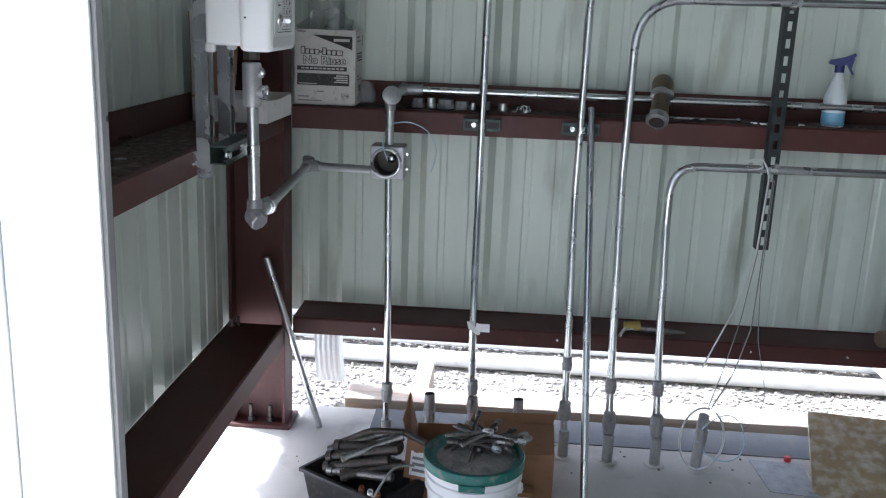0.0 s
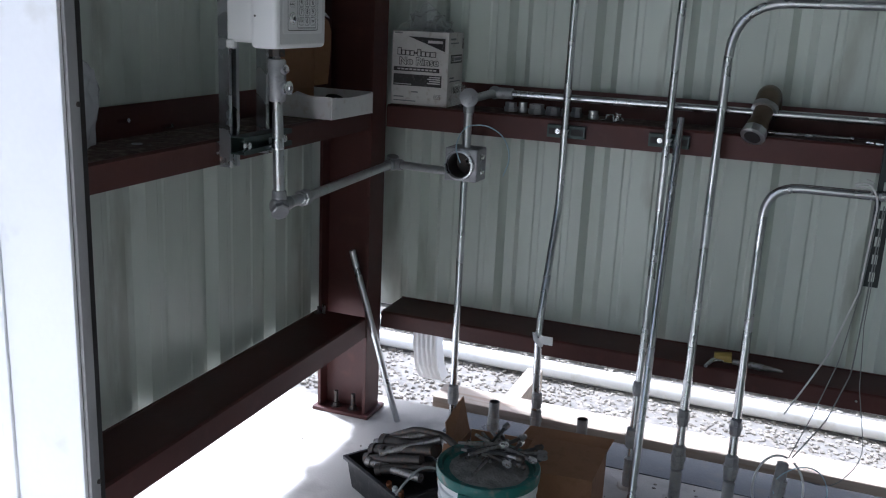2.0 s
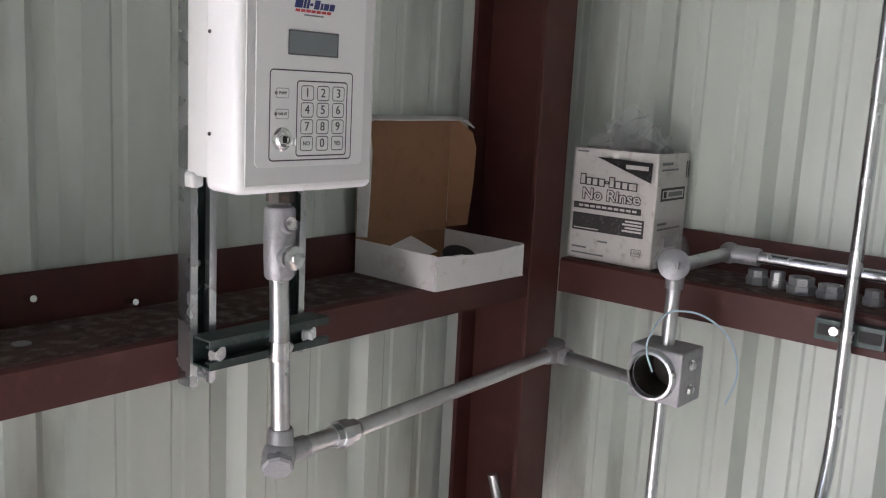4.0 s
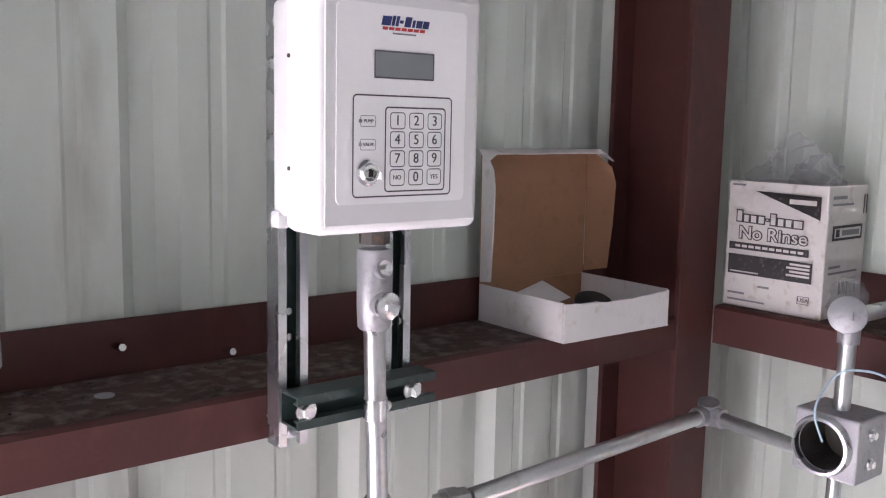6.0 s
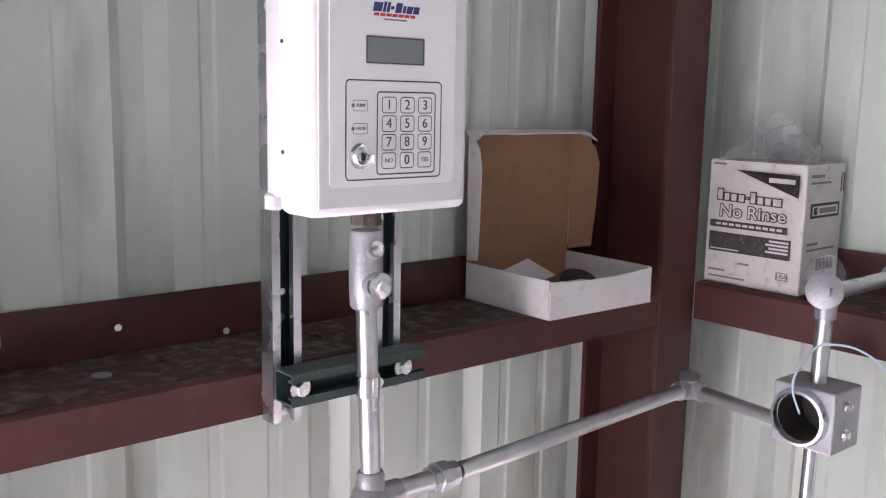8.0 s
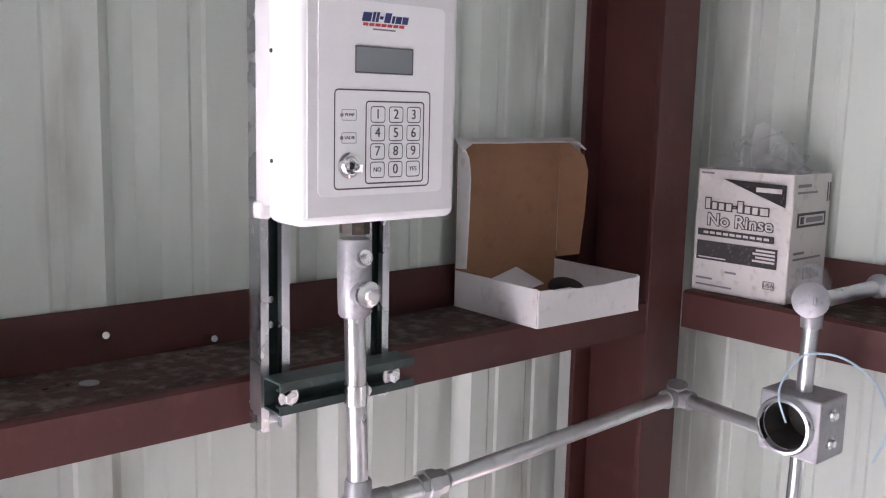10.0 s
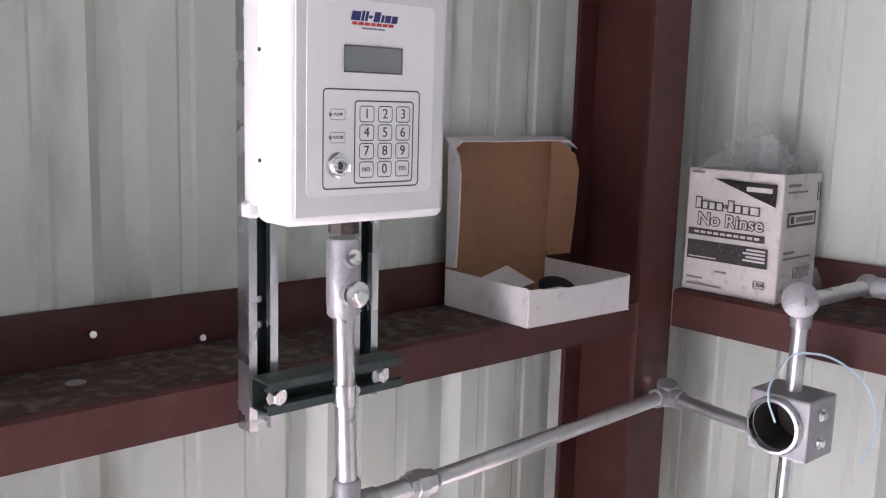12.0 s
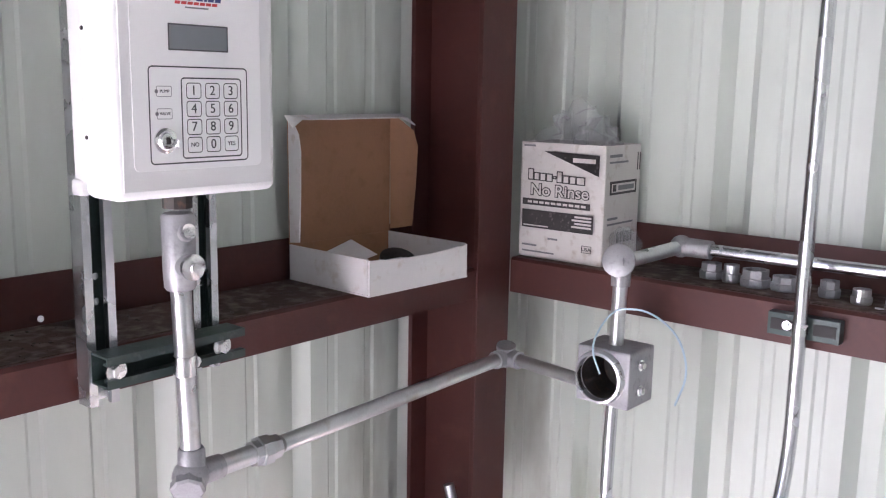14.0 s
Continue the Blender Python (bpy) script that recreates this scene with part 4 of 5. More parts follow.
part("text_bar", bx(0.014, 0.070, FY - 0.0006, FY - 0.0002, 0.070, 0.0725), OFFWHITE, fc, local=True)
ink(0.010, 0.036, 0.240, 0.244, GREYINK, "text_bar")
ink(0.012, 0.045, 0.026, 0.030, GREYINK, "text_bar")
ink(0.012, 0.085, 0.013, 0.0165, GREYINK, "text_bar")
ink(0.070, 0.092, 0.044, 0.048, GREYINK, "text_bar")
ink(0.145, 0.166, 0.026, 0.027, CARTINK, "text_bar")
ink(0.145, 0.166, 0.040, 0.041, CARTINK, "text_bar")
ink(0.145, 0.146, 0.027, 0.040, CARTINK, "text_bar")
ink(0.165, 0.166, 0.027, 0.040, CARTINK, "text_bar")
o = lettering("carton_lettering", "USA", 0.011, Matrix.Translation((0.1555, FY - 0.0003, 0.0335)) @ Q, CARTINK, fc)
o.matrix_parent_inverse = Matrix()


def side_ink(y0, y1, z0, z1, mat_=CARTINK, lift=0.0):
    part("print_panel", bx(fw + 0.0026 + lift, fw + 0.0030 + lift, y0, y1, z0, z1), mat_, fc, local=True)


side_ink(0.018, 0.145, 0.148, 0.176)
side_ink(0.026, 0.137, 0.153, 0.171, OFFWHITE, 0.0005)
side_ink(0.055, 0.130, 0.157, 0.167, GREYINK, 0.001)
side_ink(0.030, 0.045, 0.155, 0.169, CARTINK, 0.001)
side_ink(0.012, 0.070, 0.225, 0.231, GREYINK)
side_ink(0.012, 0.100, 0.213, 0.217, GREYINK)
side_ink(0.145, 0.149, 0.195, 0.232)
side_ink(0.156, 0.160, 0.195, 0.232)
side_ink(0.012, 0.060, 0.096, 0.101, GREYINK)
side_ink(0.012, 0.135, 0.085, 0.089, GREYINK)
for i in range(14):
    side_ink(0.060 + i * 0.0055, 0.060 + i * 0.0055 + (0.0022 if i % 3 else 0.0036), 0.045, 0.068)


def crumple(name, label, at, size, sub=3, amp=0.35, mat_=FILM, cat="plastic bag"):
    t = thing(name, label, cat, (at[0], at[1], at[2] - size[2]))
    bm = bmesh.new()
    bmesh.ops.create_icosphere(bm, subdivisions=sub, radius=1)
    for v in bm.verts:
        k = 1 + amp * noise.noise(v.co * 1.7 + Vector(at) * 9) + amp * 0.55 * noise.noise(v.co * 4.3 + Vector(at) * 5)
        v.co = Vector((v.co.x * size[0], v.co.y * size[1], max(v.co.z, -0.9) * size[2])) * k + Vector(at)
        v.co.z = max(v.co.z, at[2] - size[2])
    part("film", bm, mat_, t, smooth=True)
    return t


crumple("plastic_bag", "clear crumpled plastic film sticking out of the carton", (0.085, 0.100, 1.395), (0.058, 0.040, 0.062), 3, 0.9)
crumple("plastic_bag", "clear crumpled plastic film sticking out of the carton", (0.150, 0.105, 1.388), (0.042, 0.035, 0.048), 3, 0.8)
crumple("plastic_bag", "clear crumpled plastic bag beside the carton", (0.250, 0.060, 1.176), (0.030, 0.050, 0.042), 3, 0.4)
crumple("plastic_bag", "clear plastic bag on the side shelf by the jamb", (-0.110, -1.368, ZL + 0.105), (0.040, 0.062, 0.103), 4, 0.30, BAGW)
crumple("stub_bag", "clear plastic bag taped over an open stub", (0.520, -0.225, 0.075), (0.045, 0.035, 0.060), 3, 0.3)


# ---- small fittings on the back shelf ----
SH = ZB + 0.0015
random.seed(4)
for x, y, r, h in ((0.425, 0.095, 0.024, 0.030), (0.470, 0.085, 0.017, 0.034), (0.520, 0.080, 0.030, 0.032), (0.575, 0.085, 0.028, 0.026), (0.612, 0.080, 0.011, 0.024), (0.655, 0.085, 0.020, 0.030), (0.715, 0.070, 0.018, 0.026)):
    f = thing("conduit_fitting", "grey cast conduit fitting lying on the shelf", "fitting", (x, y, SH), "loose fittings on the shelf")
    bm = lathe([(0, r * 0.94), (h * 0.15, r), (h * 0.5, r), (h * 0.52, r * 0.86), (h, r * 0.86), (h, r * 0.66), (h * 0.4, r * 0.64)], (x, y, SH), (0, 0, 1), 8 if r > 0.019 else 18)
    part("body", bm, RIGID if r < 0.02 else CAST, f)
for x, y, a in ((0.775, 0.040, 0.3), (0.800, 0.060, 1.2), (0.790, 0.085, 2.2)):
    f = thing("conduit_strap", "small zinc strap clamp lying on the shelf", "strap", (x, y, SH), "loose straps on the shelf")
    c, s = math.cos(a), math.sin(a)
    pts = [(x - 0.028 * c, y - 0.028 * s, SH + 0.003), (x - 0.012 * c, y - 0.012 * s, SH + 0.003), (x - 0.010 * c, y - 0.010 * s, SH + 0.020), (x + 0.010 * c, y + 0.010 * s, SH + 0.022), (x + 0.013 * c, y + 0.013 * s, SH + 0.004), (x + 0.030 * c, y + 0.030 * s, SH + 0.003)]
    part("band", sweep(pts, 0.0028, 8), ZINC, f)
    part("screw", hexbolt((x + 0.022 * c, y + 0.022 * s, SH + 0.004), (0, 0, 1), 0.005, 0.006), ZINC, f)

big = thing("pipe_elbow", "dark bronze pipe elbow and nipple lying over the shelf edge", "pipe fitting", (1.215, 0.0, SH))
ax = Vector((-0.030, -0.105, -0.105)).normalized()
p0 = Vector((1.250, 0.080, 1.238))
part("elbow", sweep(fillet([p0 + Vector((0.004, 0.055, -0.055)), p0 + Vector((0, 0.030, 0.022)), p0 + ax * 0.035], 0.05, 8), 0.036, 22), BRASS, big, "dark bronze elbow", True)
part("collar", lathe([(0.030, 0.039), (0.048, 0.039)], p0, ax, 22), RIGID, big, smooth=True)
part("nipple", lathe([(0.045, 0.029), (0.100, 0.029), (0.101, 0.032), (0.128, 0.032)], p0, ax, 22), BRASS, big, smooth=True)
part("union_ring", lathe([(0.125, 0.037), (0.150, 0.038), (0.153, 0.030)], p0, ax, 10), RIGID, big, "pale galvanised end ring")
# dark disc paints the shade of the open bore
part("mouth", lathe([(0.1532, 0.025), (0.1545, 0.023)], p0, ax, 20), DARK, big)

sd = thing("steel_rod", "thin bright steel rod with a stub handle lying on the shelf", "rod", (1.3, 0.03, SH))
part("rod", sweep([(1.262, 0.020, SH + 0.010), (1.492, 0.030, SH + 0.010)], 0.0032, 8), ZINC, sd)
part("end", lathe([(0, 0.008), (0.010, 0.008)], (1.490, 0.030, SH + 0.010), (1, 0, 0), 8), ZINC, sd)
for x, y in ((1.535, 0.03), (1.56, 0.012), (1.69, 0.03), (1.80, 0.016)):
    part("screw", sweep([(x, y, SH + 0.004), (x + 0.02, y - 0.006, SH + 0.004)], [0.004, 0.002], 7), ZINC, tagged(new("loose_screw"), "small zinc screw on the shelf", "screw", "loose screws on the back shelf"))

sp = thing("spray_bottle", "white spray bottle with blue liquid and navy trigger", "bottle", (1.815, 0.085, SH), turn=-12)
part("bottle", lathe([(0, 0.034), (0.004, 0.037), (0.095, 0.037), (0.118, 0.030), (0.150, 0.020), (0.168, 0.013), (0.185, 0.0125)], (0, 0, 0), (0, 0, 1), 26), SPRAYW, sp, smooth=True, local=True)
part("liquid_band", lathe([(0.004, 0.0375), (0.046, 0.0376)], (0, 0, 0), (0, 0, 1), 26), LIQUID, sp, "pale blue liquid", True, True)
part("cap", lathe([(0.176, 0.0155), (0.200, 0.0150)], (0, 0, 0), (0, 0, 1), 18), NAVY, sp, smooth=True, local=True)
part("head", extrude_profile([(-0.036, 0.204), (-0.030, 0.216), (0.012, 0.226), (0.042, 0.240), (0.046, 0.234), (0.022, 0.206), (0.010, 0.198), (-0.012, 0.198)], "y", -0.012, 0.012), NAVY, sp, local=True)
part("trigger", extrude_profile([(0.016, 0.208), (0.040, 0.226), (0.043, 0.222), (0.036, 0.190), (0.045, 0.172), (0.040, 0.170), (0.028, 0.190)], "y", -0.006, 0.006), NAVY, sp, local=True)

# ---- side shelf: bolts and washer ----
for y, z in ((-1.134, 1.166), (-0.970, 1.137)):
    b = thing("shelf_bolt", "bright bolt end poking through the girt's back flange", "bolt", (-0.18, y, z), "bolts on the side shelf")
    part("shank", sweep([(-0.186, y, z), (-0.150, y - 0.004, z + 0.006)], 0.0052, 10), CHROME, b, smooth=True)
ws = thing("washer", "flat grey washer on the dusty side shelf", "washer", (-0.06, -1.15, ZL))
part("disc", lathe([(0.0014, 0.013), (0.003, 0.013)], (-0.092, -1.184, ZL), (0, 0, 1), 18), CAST, ws)
random.seed(9)
bm = bmesh.new()
for k in range(90):
    x, y = random.uniform(-0.175, -0.02), random.choice((random.uniform(-1.5, -0.6), random.gauss(-1.0, 0.16)))
    y = max(min(y, -0.56), -1.52)
    s = random.uniform(0.0010, 0.0028)
    b2 = bmesh.new()
    bmesh.ops.create_icosphere(b2, subdivisions=1, radius=s)
    join(bm, b2, Matrix.Translation((x, y, ZL + 0.001 + s * 0.5)) @ Matrix.Diagonal((random.uniform(0.8, 2), random.uniform(0.8, 2), 0.6, 1)))
tagged(part("grit", bm, DARKIRON), "crumbs of grit and rust scattered on the shelf", "grit", kind="stuff")

# low girt, corner screw and tools
b = thing("girt_bolt", "bright bolt at the corner of the low girt", "bolt", (-0.15, -0.15, 0.387))
part("shank", sweep([(-0.150, -0.150, 0.3872), (-0.148, -0.152, 0.425)], 0.006, 10), ZINC, b)
pl = thing("pliers", "yellow-handled pliers lying on the low girt", "pliers", (1.2, 0.03, 0.381))
LG = 0.3810
part("handle", sweep([(1.165, -0.010, LG + 0.004), (1.185, 0.030, LG + 0.014), (1.215, 0.040, LG + 0.016)], [0.006, 0.008, 0.008], 8), ZINC, pl)
part("grip", sweep([(1.185, 0.045, LG + 0.022), (1.240, 0.050, LG + 0.026)], [0.016, 0.018], 10), YELLOWW, pl, "dull yellow grip")
part("jaw", sweep([(1.245, 0.050, LG + 0.013), (1.330, 0.040, LG + 0.013), (1.400, 0.038, LG + 0.012)], [0.010, 0.012, 0.004], 8), TOOL, pl)
for x in (0.30, 0.95, 1.62, 1.95):
    for z in (0.352,):
        b = thing("girt_screw", "small zinc screw head in the low girt", "screw", (x, 0, z), "screws in the low girt")
        part("head", lathe([(0, 0.005), (0.004, 0.004)], (x, 0.0, z), (0, -1, 0), 8), ZINC, b)

vl = thing("pipe_valve", "dark iron pipe fitting resting on the low girt", "pipe fitting", (2.12, 0.05, LG))
part("body", lathe([(0, 0.030), (0.03, 0.046), (0.09, 0.050), (0.13, 0.040)], (2.13, 0.045, LG), (0.1, 0, 1), 20), DARKIRON, vl, smooth=True)
part("port", lathe([(0, 0.026), (0.055, 0.026), (0.056, 0.030), (0.066, 0.030)], (2.105, 0.035, LG + 0.045), (-0.8, -0.6, 0), 18), BRASS, vl, smooth=True)

# ---- tote with conduit offcuts ----
tt = thing("tool_tote", "open black plastic tote full of pipe offcuts and tools", "tote", (0.362, -0.575, 0), turn=-33)
tl, tw, th = 0.310, 0.225, 0.105
bm = bmesh.new()


def tray(bm, l, w, h, flare, th_):
    o = [(-l / 2 + flare, -w / 2 + flare), (l / 2 - flare, -w / 2 + flare), (l / 2 - flare, w / 2 - flare), (-l / 2 + flare, w / 2 - flare)]
    t_ = [(-l / 2, -w / 2), (l / 2, -w / 2), (l / 2, w / 2), (-l / 2, w / 2)]
    lo = [bm.verts.new((x, y, 0)) for x, y in o]
    hi = [bm.verts.new((x, y, h)) for x, y in t_]
    bm.faces.new(lo[::-1])
    for i in range(4):
        bm.faces.new((lo[i], lo[(i + 1) % 4], hi[(i + 1) % 4], hi[i]))
    bm.normal_update()
    bmesh.ops.solidify(bm, geom=bm.faces[:], thickness=th_)
    return bm


part("tray", tray(bm, tl, tw, th, 0.014, 0.003), BLACKPL, tt, local=True)
for x0, x1, y0, y1 in ((-tl / 2 - 0.008, tl / 2 + 0.008, -tw / 2 - 0.008, -tw / 2 + 0.001), (-tl / 2 - 0.008, tl / 2 + 0.008, tw / 2 - 0.001, tw / 2 + 0.008), (-tl / 2 - 0.008, -tl / 2 + 0.001, -tw / 2, tw / 2), (tl / 2 - 0.001, tl / 2 + 0.008, -tw / 2, tw / 2)):
    part("rim", bx(x0, x1, y0, y1, th - 0.012, th, 0.001), BLACKPL, tt, local=True)
T = tt.matrix_basis
random.seed(12)
offc = [(-0.12, -0.05, 0.11, 0.04, 0.115, 0.190, 0.0135, DARKIRON), (-0.10, -0.085, 0.10, 0.00, 0.10, 0.165, 0.0125, DARKIRON), (-0.13, 0.00, 0.09, 0.075, 0.13, 0.180, 0.0150, DARKIRON), (-0.08, -0.09, 0.14, -0.03, 0.10, 0.130, 0.0110, TOOL), (-0.14, 0.06, 0.06, 0.09, 0.11, 0.150, 0.0120, DARKIRON), (-0.05, -0.06, 0.09, 0.085, 0.135, 0.210, 0.0105, TOOL), (-0.02, -0.095, 0.13, 0.03, 0.10, 0.150, 0.0120, DARKIRON), (-0.145, -0.02, 0.02, 0.095, 0.12, 0.200, 0.0100, TOOL)]
for xa, ya, xb, yb, za, zb, r, m_ in offc:
    f = thing("pipe_offcut", "worn metal pipe offcut sticking out of the tote", "pipe offcut", T @ Vector((xa, ya, za)), "offcuts in the black tote")
    r *= 1.25
    pa, pb = T @ Vector((xa * 0.92, ya * 0.9, za + 0.012)), T @ Vector((xb * 0.92, yb * 0.9, zb + 0.005))
    part("pipe", sweep([pa, pb], r, 14), m_, f, smooth=True)
    dv = (pa - pb).normalized()
    part("end", lathe([(-0.016, r * 1.25), (0.002, r * 1.25), (0.002, r * 0.75), (-0.010, r * 0.7)], pa, dv, 14), m_, f)
for xa, ya, c in ((0.06, -0.088, COPPER), (0.095, -0.09, PAPER), (0.12, -0.085, COPPER)):
    f = thing("pipe_plug", "small tube end standing in the tote", "tube", T @ Vector((xa, ya, 0.05)), "tubes in the black tote")
    part("tube", lathe([(0, 0.0085), (0.062, 0.0085), (0.062, 0.006), (0.05, 0.005)], T @ Vector((xa, ya, 0.06)), (0.1, -0.35, 1), 14), c, f, smooth=True)
arcp = [T @ Vector(p) for p in ((-0.12, 0.02, 0.15), (-0.03, 0.06, 0.205), (0.08, 0.085, 0.225), (0.16, 0.09, 0.21))]
f = thing("bent_pipe", "bent rusty brown pipe lying across the tote", "pipe offcut", arcp[0])
part("pipe", sweep(fillet(arcp, 0.15), 0.010, 14), DARKIRON, f, smooth=True)
wire("cable", [T @ Vector(p) for p in ((0.17, 0.02, 0.17), (0.145, -0.04, 0.185), (0.135, -0.10, 0.13), (0.118, -0.128, 0.06), (0.105, -0.135, 0.02))], 0.004, WIREG, "grey cable hanging over the tote's edge")

# ---- bucket with green lid and tools ----
BXC, BYC, BH = 0.692, -0.772, 0.285
bk = thing("bucket", "white plastic bucket with a teal lid heaped with tools", "bucket", (BXC, BYC, 0))
prof = [(0, 0.112), (0.004, 0.116), (0.19, 0.1275), (0.193, 0.1335), (0.200, 0.1335), (0.203, 0.128), (0.222, 0.129), (0.225, 0.1355), (0.232, 0.1355), (0.235, 0.130), (BH - 0.012, 0.132)]
part("pail", lathe(prof, (BXC, BYC, 0), (0, 0, 1), 48), BUCKETW, bk, smooth=True)
lp = [(BH - 0.030, 0.1365), (BH - 0.028, 0.1395), (BH - 0.004, 0.1405), (BH, 0.138), (BH, 0.126), (BH - 0.010, 0.122), (BH - 0.010, 0.02), (BH - 0.010, 0.0)]
lid_ = part("lid", lathe(lp, (BXC, BYC, 0), (0, 0, 1), 48), TEAL, bk, "dirty teal plastic lid", True)
part("tear_tab", bx(BXC - 0.035, BXC + 0.035, BYC - 0.143, BYC - 0.136, BH - 0.045, BH - 0.026, 0.002), TEAL, lid_)
bm = lathe([(BH - 0.0098, 0.108), (BH - 0.004, 0.09), (BH + 0.004, 0.05), (BH + 0.005, 0.0)], (BXC + 0.004, BYC - 0.004, 0), (0, 0, 1), 30)
bmesh.ops.subdivide_edges(bm, edges=bm.edges[:], cuts=1)
for v in bm.verts:
    v.co.z += 0.003 * noise.noise(v.co * 90)
tagged(part("grit_heap", bm, DIRT), "grey grit spread over the lid", "grit", kind="stuff")


def on_bucket(dx, dz, dy=0.0):
    """A point on the pail's curved face, dx round to the right, dz high."""
    r = 0.1205 + 0.06 * dz
    a = math.atan2(-1.0, 0.30) + dx / r
    return Vector((BXC + r * math.cos(a), BYC + r * math.sin(a), dz)), a


lab = part("label", bmesh.new(), PAPER, bk, "white printed label")
bm = bmesh.new()
for dz0, dz1 in ((0.03, 0.165),):
    prev = None
    for k in range(17):
        dx = -0.075 + 0.15 * k / 16
        (p, a), (q, _) = on_bucket(dx, dz0), on_bucket(dx, dz1)
        o = Vector((math.cos(a), math.sin(a), 0)) * 0.0012
        cur = (bm.verts.new(p + o), bm.verts.new(q + o))
        if prev:
            bm.faces.new((prev[0], cur[0], cur[1], prev[1]))
        prev = cur
bm.to_mesh(lab.data)
bm.free()


def bucket_bar(dx0, dx1, z0, z1, mat_=INK):
    bm = bmesh.new()
    prev = None
    for k in range(7):
        dx = dx0 + (dx1 - dx0) * k / 6
        (p, a), (q, _) = on_bucket(dx, z0), on_bucket(dx, z1)
        o = Vector((math.cos(a), math.sin(a), 0)) * 0.0020
        cur = (bm.verts.new(p + o), bm.verts.new(q + o))
        if prev:
            bm.faces.new((prev[0], cur[0], cur[1], prev[1]))
        prev = cur
    part("print_bar", bm, mat_, lab)


for a_, b_, c_, d_ in ((-0.068, -0.040, 0.150, 0.156), (-0.034, -0.022, 0.142, 0.158), (-0.068, -0.040, 0.138, 0.142), (-0.010, 0.018, 0.134, 0.138), (0.030, 0.060, 0.134, 0.137), (-0.068, 0.070, 0.124, 0.1265), (-0.040, 0.050, 0.112, 0.115), (-0.060, 0.040, 0.100, 0.103), (-0.060, 0.060, 0.060, 0.085)):
    bucket_bar(a_, b_, c_, d_, GREYINK)
p, a = on_bucket(0.028, 0.151)
o = Vector((math.cos(a), math.sin(a), 0)) * 0.0030
lettering("bucket_code", "6502P", 0.024, Matrix.Translation(p + o) @ Matrix.Rotation(a + math.pi / 2, 4, "Z") @ Q, INK, lab)
part("bail_ear", lathe([(0, 0.016), (0.010, 0.014)], (BXC + 0.126, BYC - 0.03, 0.205), (1, -0.2, 0), 16), BUCKETW, bk)
bail = [(BXC + 0.140 * math.cos(a), BYC + 0.140 * math.sin(a) - 0.006, 0.205 - 0.09 * math.sin(t)) for t, a in zip(np.linspace(0, math.pi, 16), np.linspace(-0.2, 2.9, 16))]
part("bail", sweep(bail, 0.0025, 7), ZINC, bk)
random.seed(21)
for i in range(20):
    a, r = random.uniform(0, 6.28), random.uniform(0.0, 0.06)
    x, y = BXC + 0.016 + r * math.cos(a), BYC + 0.022 + r * math.sin(a)
    l, q = random.uniform(0.045, 0.085), random.uniform(-0.9, 1.6)
    z = BH + 0.008 + 0.0045 * i * 0.6
    f = thing("hand_tool", "worn steel hand tool lying on the bucket lid", "tool", (x, y, z), "tools on the bucket lid")
    dv = Vector((math.cos(q), math.sin(q), random.uniform(-0.12, 0.22)))
    p0, p1 = Vector((x, y, z)) - dv * l, Vector((x, y, z)) + dv * l
    sgn = dv.cross(Vector((0, 0, 1))).normalized()
    part("handle", sweep([p0, Vector((x, y, z)) + sgn * 0.005, p1], [0.0045, 0.0065, 0.0050], 8), random.choice((TOOL, DARKIRON, DARKIRON, BLACKPL)), f, smooth=True)
    if i % 2:
        part("handle", sweep([p0 + sgn * 0.022, Vector((x, y, z)) + sgn * 0.008, p1 + sgn * 0.004], [0.0045, 0.0060, 0.0050], 8), TOOL, f, smooth=True)
    part("head", lathe([(-0.008, 0.004), (0, 0.009), (0.016, 0.009), (0.022, 0.004)], p1, dv, 8), random.choice((TOOL, ZINC, DARKIRON)), f)

# ---- brown cartons behind the bucket ----
cb = thing("open_carton_brown", "torn open brown cardboard carton with raised flaps", "carton", (0.715, -0.455, 0))
for nm, pts in (("side", [(0.50, -0.56, 0), (0.93, -0.53, 0), (0.93, -0.53, 0.17), (0.50, -0.56, 0.17)]), ("side", [(0.50, -0.36, 0), (0.93, -0.33, 0), (0.93, -0.33, 0.17), (0.50, -0.36, 0.17)]), ("end", [(0.50, -0.556, 0), (0.50, -0.364, 0), (0.50, -0.364, 0.17), (0.50, -0.556, 0.17)]), ("end", [(0.93, -0.526, 0), (0.93, -0.334, 0), (0.93, -0.334, 0.17), (0.93, -0.526, 0.17)]), ("bottom", [(0.50, -0.555, 0.003), (0.93, -0.525, 0.003), (0.93, -0.335, 0.003), (0.50, -0.365, 0.003)]), ("flap", [(0.71, -0.55, 0.172), (0.93, -0.53, 0.172), (0.935, -0.345, 0.190), (0.71, -0.355, 0.192)]), ("flap", [(0.66, -0.345, 0.172), (0.93, -0.332, 0.172), (0.945, -0.30, 0.205), (0.68, -0.31, 0.200)]), ("flap", [(0.498, -0.555, 0.172), (0.498, -0.37, 0.172), (0.475, -0.38, 0.285), (0.465, -0.50, 0.245)]), ("flap", [(0.50, -0.562, 0.171), (0.66, -0.551, 0.171), (0.64, -0.62, 0.205), (0.52, -0.63, 0.20)])):
    card(pts, 0.004, KRAFT, cb, nm, local=False)
lbp = thing("carton_label", "white printed label stuck on the brown flap", "label", (0.56, -0.60, 0.2))
card([(0.480, -0.602, 0.105), (0.585, -0.620, 0.100), (0.590, -0.585, 0.205), (0.485, -0.568, 0.210)], 0.003, KRAFT, cb, "torn_flap", local=False)
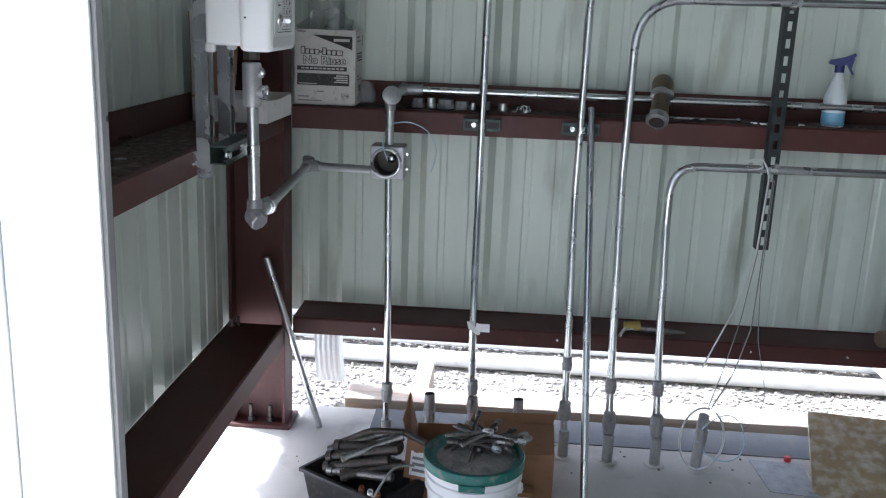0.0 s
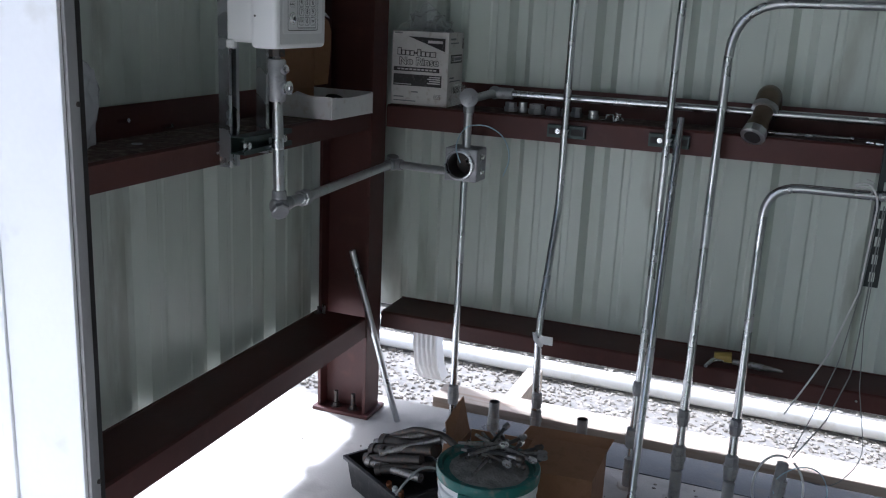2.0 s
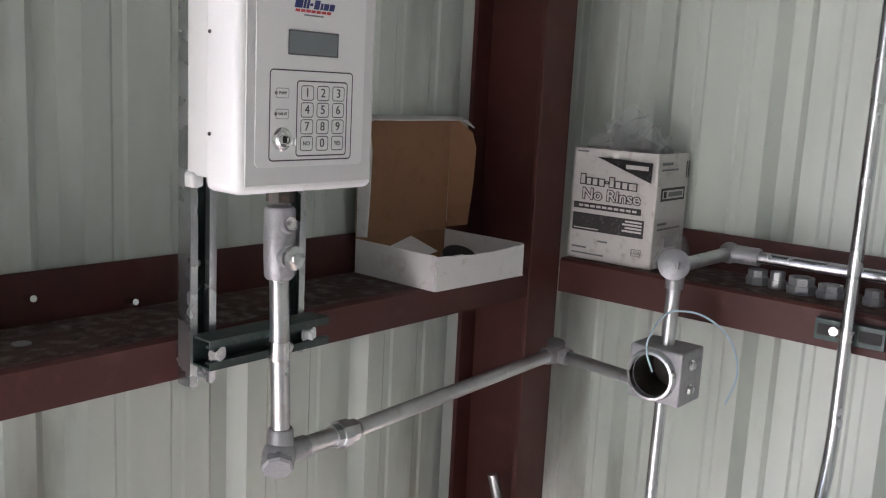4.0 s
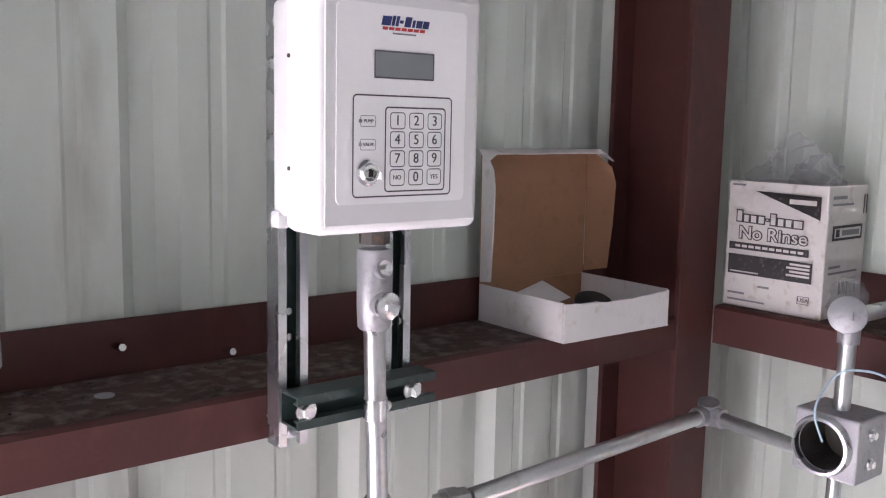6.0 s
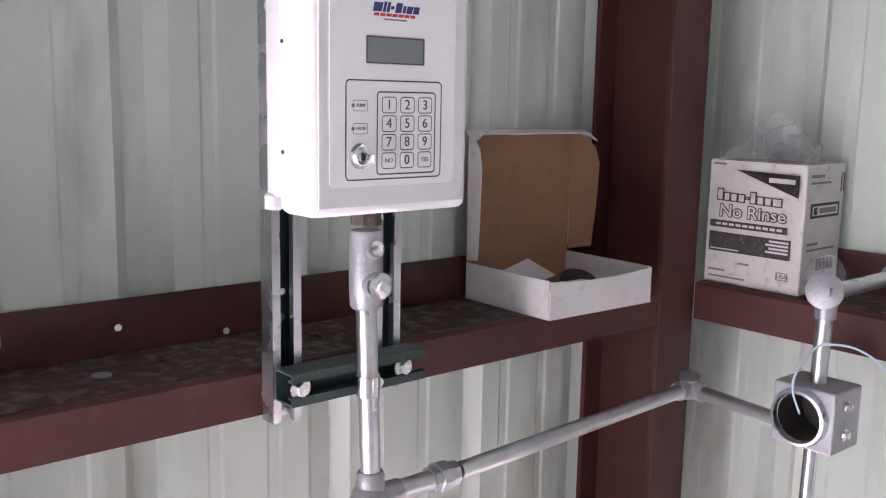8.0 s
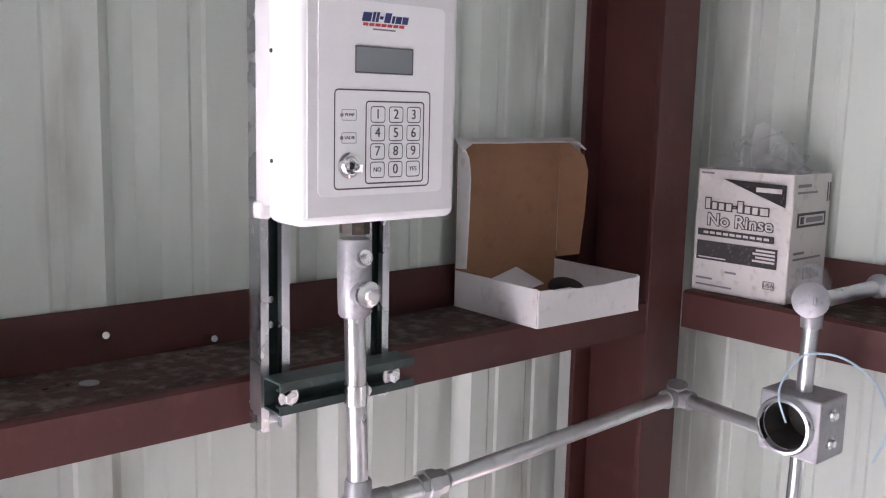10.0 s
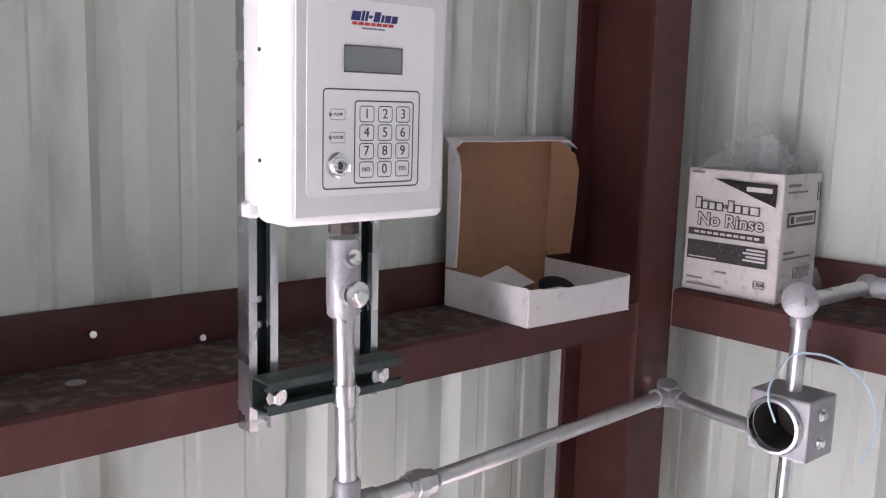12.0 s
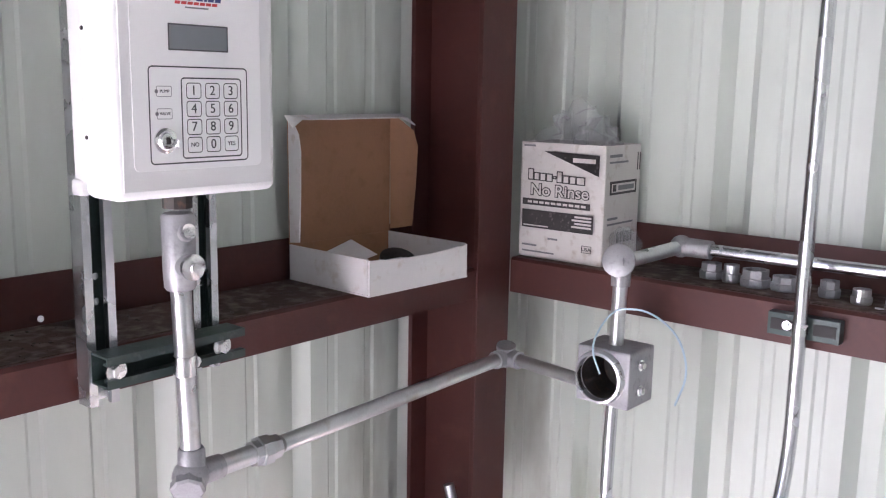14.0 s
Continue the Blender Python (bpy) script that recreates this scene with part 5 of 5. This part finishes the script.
card([(0.497, -0.6080, 0.118), (0.568, -0.6200, 0.114), (0.572, -0.5985, 0.182), (0.501, -0.5870, 0.186)], 0.0012, PAPER, lbp, "paper", local=False)
for k in range(3):
    z_ = 0.130 + k * 0.017
    y_ = -0.6095 + (z_ - 0.118) * 0.31
    card([(0.505, y_ - 0.003, z_), (0.560, y_ - 0.0125, z_ - 0.003), (0.561, y_ - 0.0100, z_ + 0.005), (0.506, y_ - 0.0005, z_ + 0.008)], 0.0006, GREYINK, lbp, "print_bar", local=False)
sc = thing("small_carton", "small brown carton with a white label by the bucket", "carton", (0.83, -0.585, 0))
part("box", bx(0.765, 0.870, -0.610, -0.566, 0, 0.085, 0.002), KRAFT, sc)
part("label", bx(0.800, 0.862, -0.6118, -0.6102, 0.014, 0.070), PAPER, sc, "white label")
part("print_bar", bx(0.806, 0.856, -0.6126, -0.6120, 0.046, 0.060), INK, sc)

# ---- plywood, plate and plug by the slab edge ----
pw = thing("plywood_board", "stained plywood board leaning at the slab edge", "board", (2.0, -0.2, 0))
card([(1.775, -0.345, 0.0), (2.45, -0.39, 0.0), (2.45, -0.03, 0.125), (1.850, 0.02, 0.135)], 0.014, OSB, pw, "board", local=False)
bp_ = thing("scrap_plate", "dull grey metal plate lying on the slab", "plate", (1.7, -0.22, 0))
card([(1.640, -0.34, 0.003), (1.79, -0.36, 0.003), (1.80, -0.13, 0.003), (1.625, -0.12, 0.003)], 0.003, STUBM, bp_, "plate", local=False)
rp = thing("red_plug", "small red plastic cap on the slab edge", "cap", (1.757, -0.115, 0.003))
part("cap", lathe([(0, 0.012), (0.012, 0.012), (0.016, 0.009)], (1.757, -0.115, 0.004), (0, 0, 1), 14), REDPL, rp)
random.seed(31)
bm = bmesh.new()
for k in range(40):
    x, y, s = random.uniform(0.2, 2.1), random.uniform(-0.34, -0.09), random.uniform(0.002, 0.007)
    b2 = bmesh.new()
    bmesh.ops.create_icosphere(b2, subdivisions=1, radius=s)
    join(bm, b2, Matrix.Translation((x, y, s * 0.4)) @ Matrix.Diagonal((random.uniform(0.7, 1.8), random.uniform(0.7, 1.8), 0.6, 1)))
for k in range(26):
    x, y, s = random.uniform(-0.15, 0.6), random.uniform(-1.6, -0.3), random.uniform(0.0015, 0.004)
    b2 = bmesh.new()
    bmesh.ops.create_icosphere(b2, subdivisions=1, radius=s)
    join(bm, b2, Matrix.Translation((x, y, s * 0.4)))
tagged(part("floor_crumbs", bm, STONE), "crumbs of mortar and gravel along the slab edge", "crumbs", kind="stuff")

# ---- outside, behind the back wall ----
lm = thing("lumber_board", "long rough pine board lying along the slab", "lumber", (0.2, 0.2, 0))
bm = bx(0.175, 3.9, 0.125, 0.265, -0.108, 0.028, 0.004)
part("board", bm, LUMBER, lm)
st = thing("lumber_block", "short pale pine block behind the long board", "lumber", (0.45, 0.4, 0))
part("block", bx(0.415, 0.480, 0.275, 0.60, -0.11, 0.020, 0.003), LUMBER, st)
for y, z, r in ((0.84, -0.070, 0.036), (1.10, -0.080, 0.024), (1.42, -0.075, 0.030)):
    pv = thing("pvc_pipe", "long white plastic pipe lying on the gravel", "pipe", (0.5, y, z - r), "pipes on the gravel")
    part("pipe", sweep([(-0.5 - 0.3 * y, y + 0.03, z), (1.0, y, z), (4.6, y - 0.05, z)], r, 16), PVC, pv, smooth=True)
rl = thing("lumber_block", "pale weathered timber across the pipes", "lumber", (2.5, 0.9, 0))
part("block", bx(2.40, 2.47, 0.45, 1.3, 0.0, 0.06, 0.003), LUMBER, rl)
ds = thing("downspout", "pale corrugated downspout ending above the gravel", "downspout", (0.085, 0.27, 0.0))
lin = [(0.030 + i * 0.010, 0.250 + (0.004 if i % 2 else 0.0)) for i in range(11)]
prof = lin + [(0.130, 0.320), (0.030, 0.320)]
bm = bmesh.new()
rings = []
for z, dy in ((2.69, 0), (0.30, 0), (0.16, 0.01), (0.07, 0.04), (0.00, 0.09)):
    rings.append([bm.verts.new((u, v + dy, z)) for u, v in prof])
for r0, r1 in zip(rings, rings[1:]):
    for i in range(len(prof)):
        bm.faces.new((r0[i], r0[(i + 1) % len(prof)], r1[(i + 1) % len(prof)], r1[i]))
bmesh.ops.recalc_face_normals(bm, faces=bm.faces[:])
part("spout", bm, WHITETRIM, ds)

# gravel stones, loose over the ground
rng = np.random.default_rng(5)
base = bmesh.new()
bmesh.ops.create_icosphere(base, subdivisions=1, radius=1)
bv = np.array([v.co[:] for v in base.verts])
bf = np.array([[v.index for v in f.verts] for f in base.faces])
base.free()


def gravel(count, xr, yr, smin, smax, z):
    vs, fs = [], []
    for k in range(count):
        s = rng.uniform(smin, smax)
        v = bv * (1 + rng.uniform(-0.28, 0.28, (len(bv), 1))) * s * rng.uniform(0.6, 1.4, 3) * (1, 1, 0.75)
        a = rng.uniform(0, 6.28)
        c, q = np.cos(a), np.sin(a)
        v = v @ np.array([[c, q, 0], [-q, c, 0], [0, 0, 1]])
        v += (rng.uniform(*xr), rng.uniform(*yr), z + s * 0.35)
        fs.append(bf + k * len(bv))
        vs.append(v)
    me = bpy.data.meshes.new("gravel")
    me.from_pydata(np.concatenate(vs).tolist(), [], np.concatenate(fs).tolist())
    me.materials.append(STONE)
    return me


tagged(new("gravel", gravel(14000, (-0.6, 3.4), (0.27, 2.1), 0.004, 0.0115, -0.115)), "loose pale gravel stones behind the wall", "gravel", kind="stuff")
tagged(new("gravel_verge", gravel(4200, (-5.5, -2.2), (-1.5, 4.5), 0.008, 0.024, -0.115)), "loose pale gravel beside the apron", "gravel", kind="stuff")

# ---- parked white vehicle far off ----
vh = thing("parked_truck", "white pickup truck parked far off on the gravel", "truck", (-7.6, 7.3, -0.11))
part("body", bx(-9.4, -6.45, 6.9, 8.6, 0.32, 1.05, 0.06), WHITETRIM, vh)
part("cab", bx(-9.4, -7.4, 7.0, 8.5, 1.051, 1.72, 0.10), WHITETRIM, vh)
part("side_window", bx(-9.0, -7.55, 6.985, 7.0, 1.12, 1.55), LCD, vh)
part("tail_lamp", bx(-6.60, -6.449, 6.885, 6.90, 0.75, 1.0), REDPL, vh, "red tail lamp")
for x in (-7.0, -9.0):
    w = part("tyre", lathe([(0, 0.30), (0.02, 0.36), (0.20, 0.36), (0.22, 0.30)], (x, 6.95, 0.25), (0, 1, 0), 24), TYRE, vh)
    part("rim", lathe([(-0.01, 0.20), (0.0, 0.19)], (x, 6.95, 0.25), (0, 1, 0), 18), ZINC, w)

# ---- bolt at the end of the low side girt ----
gb = thing("girt_bolt", "bright zinc bolt on the low side girt by the column", "bolt", (-0.172, -0.150, 0.387))
bm = sweep([(-0.172, -0.150, 0.3872), (-0.172, -0.150, 0.412)], 0.0048, 10)
part("shank", bm, TOOL, gb, smooth=True)
part("nut", hexbolt((-0.172, -0.150, 0.3874), (0, 0, 1), 0.0095, 0.008), TOOL, gb)
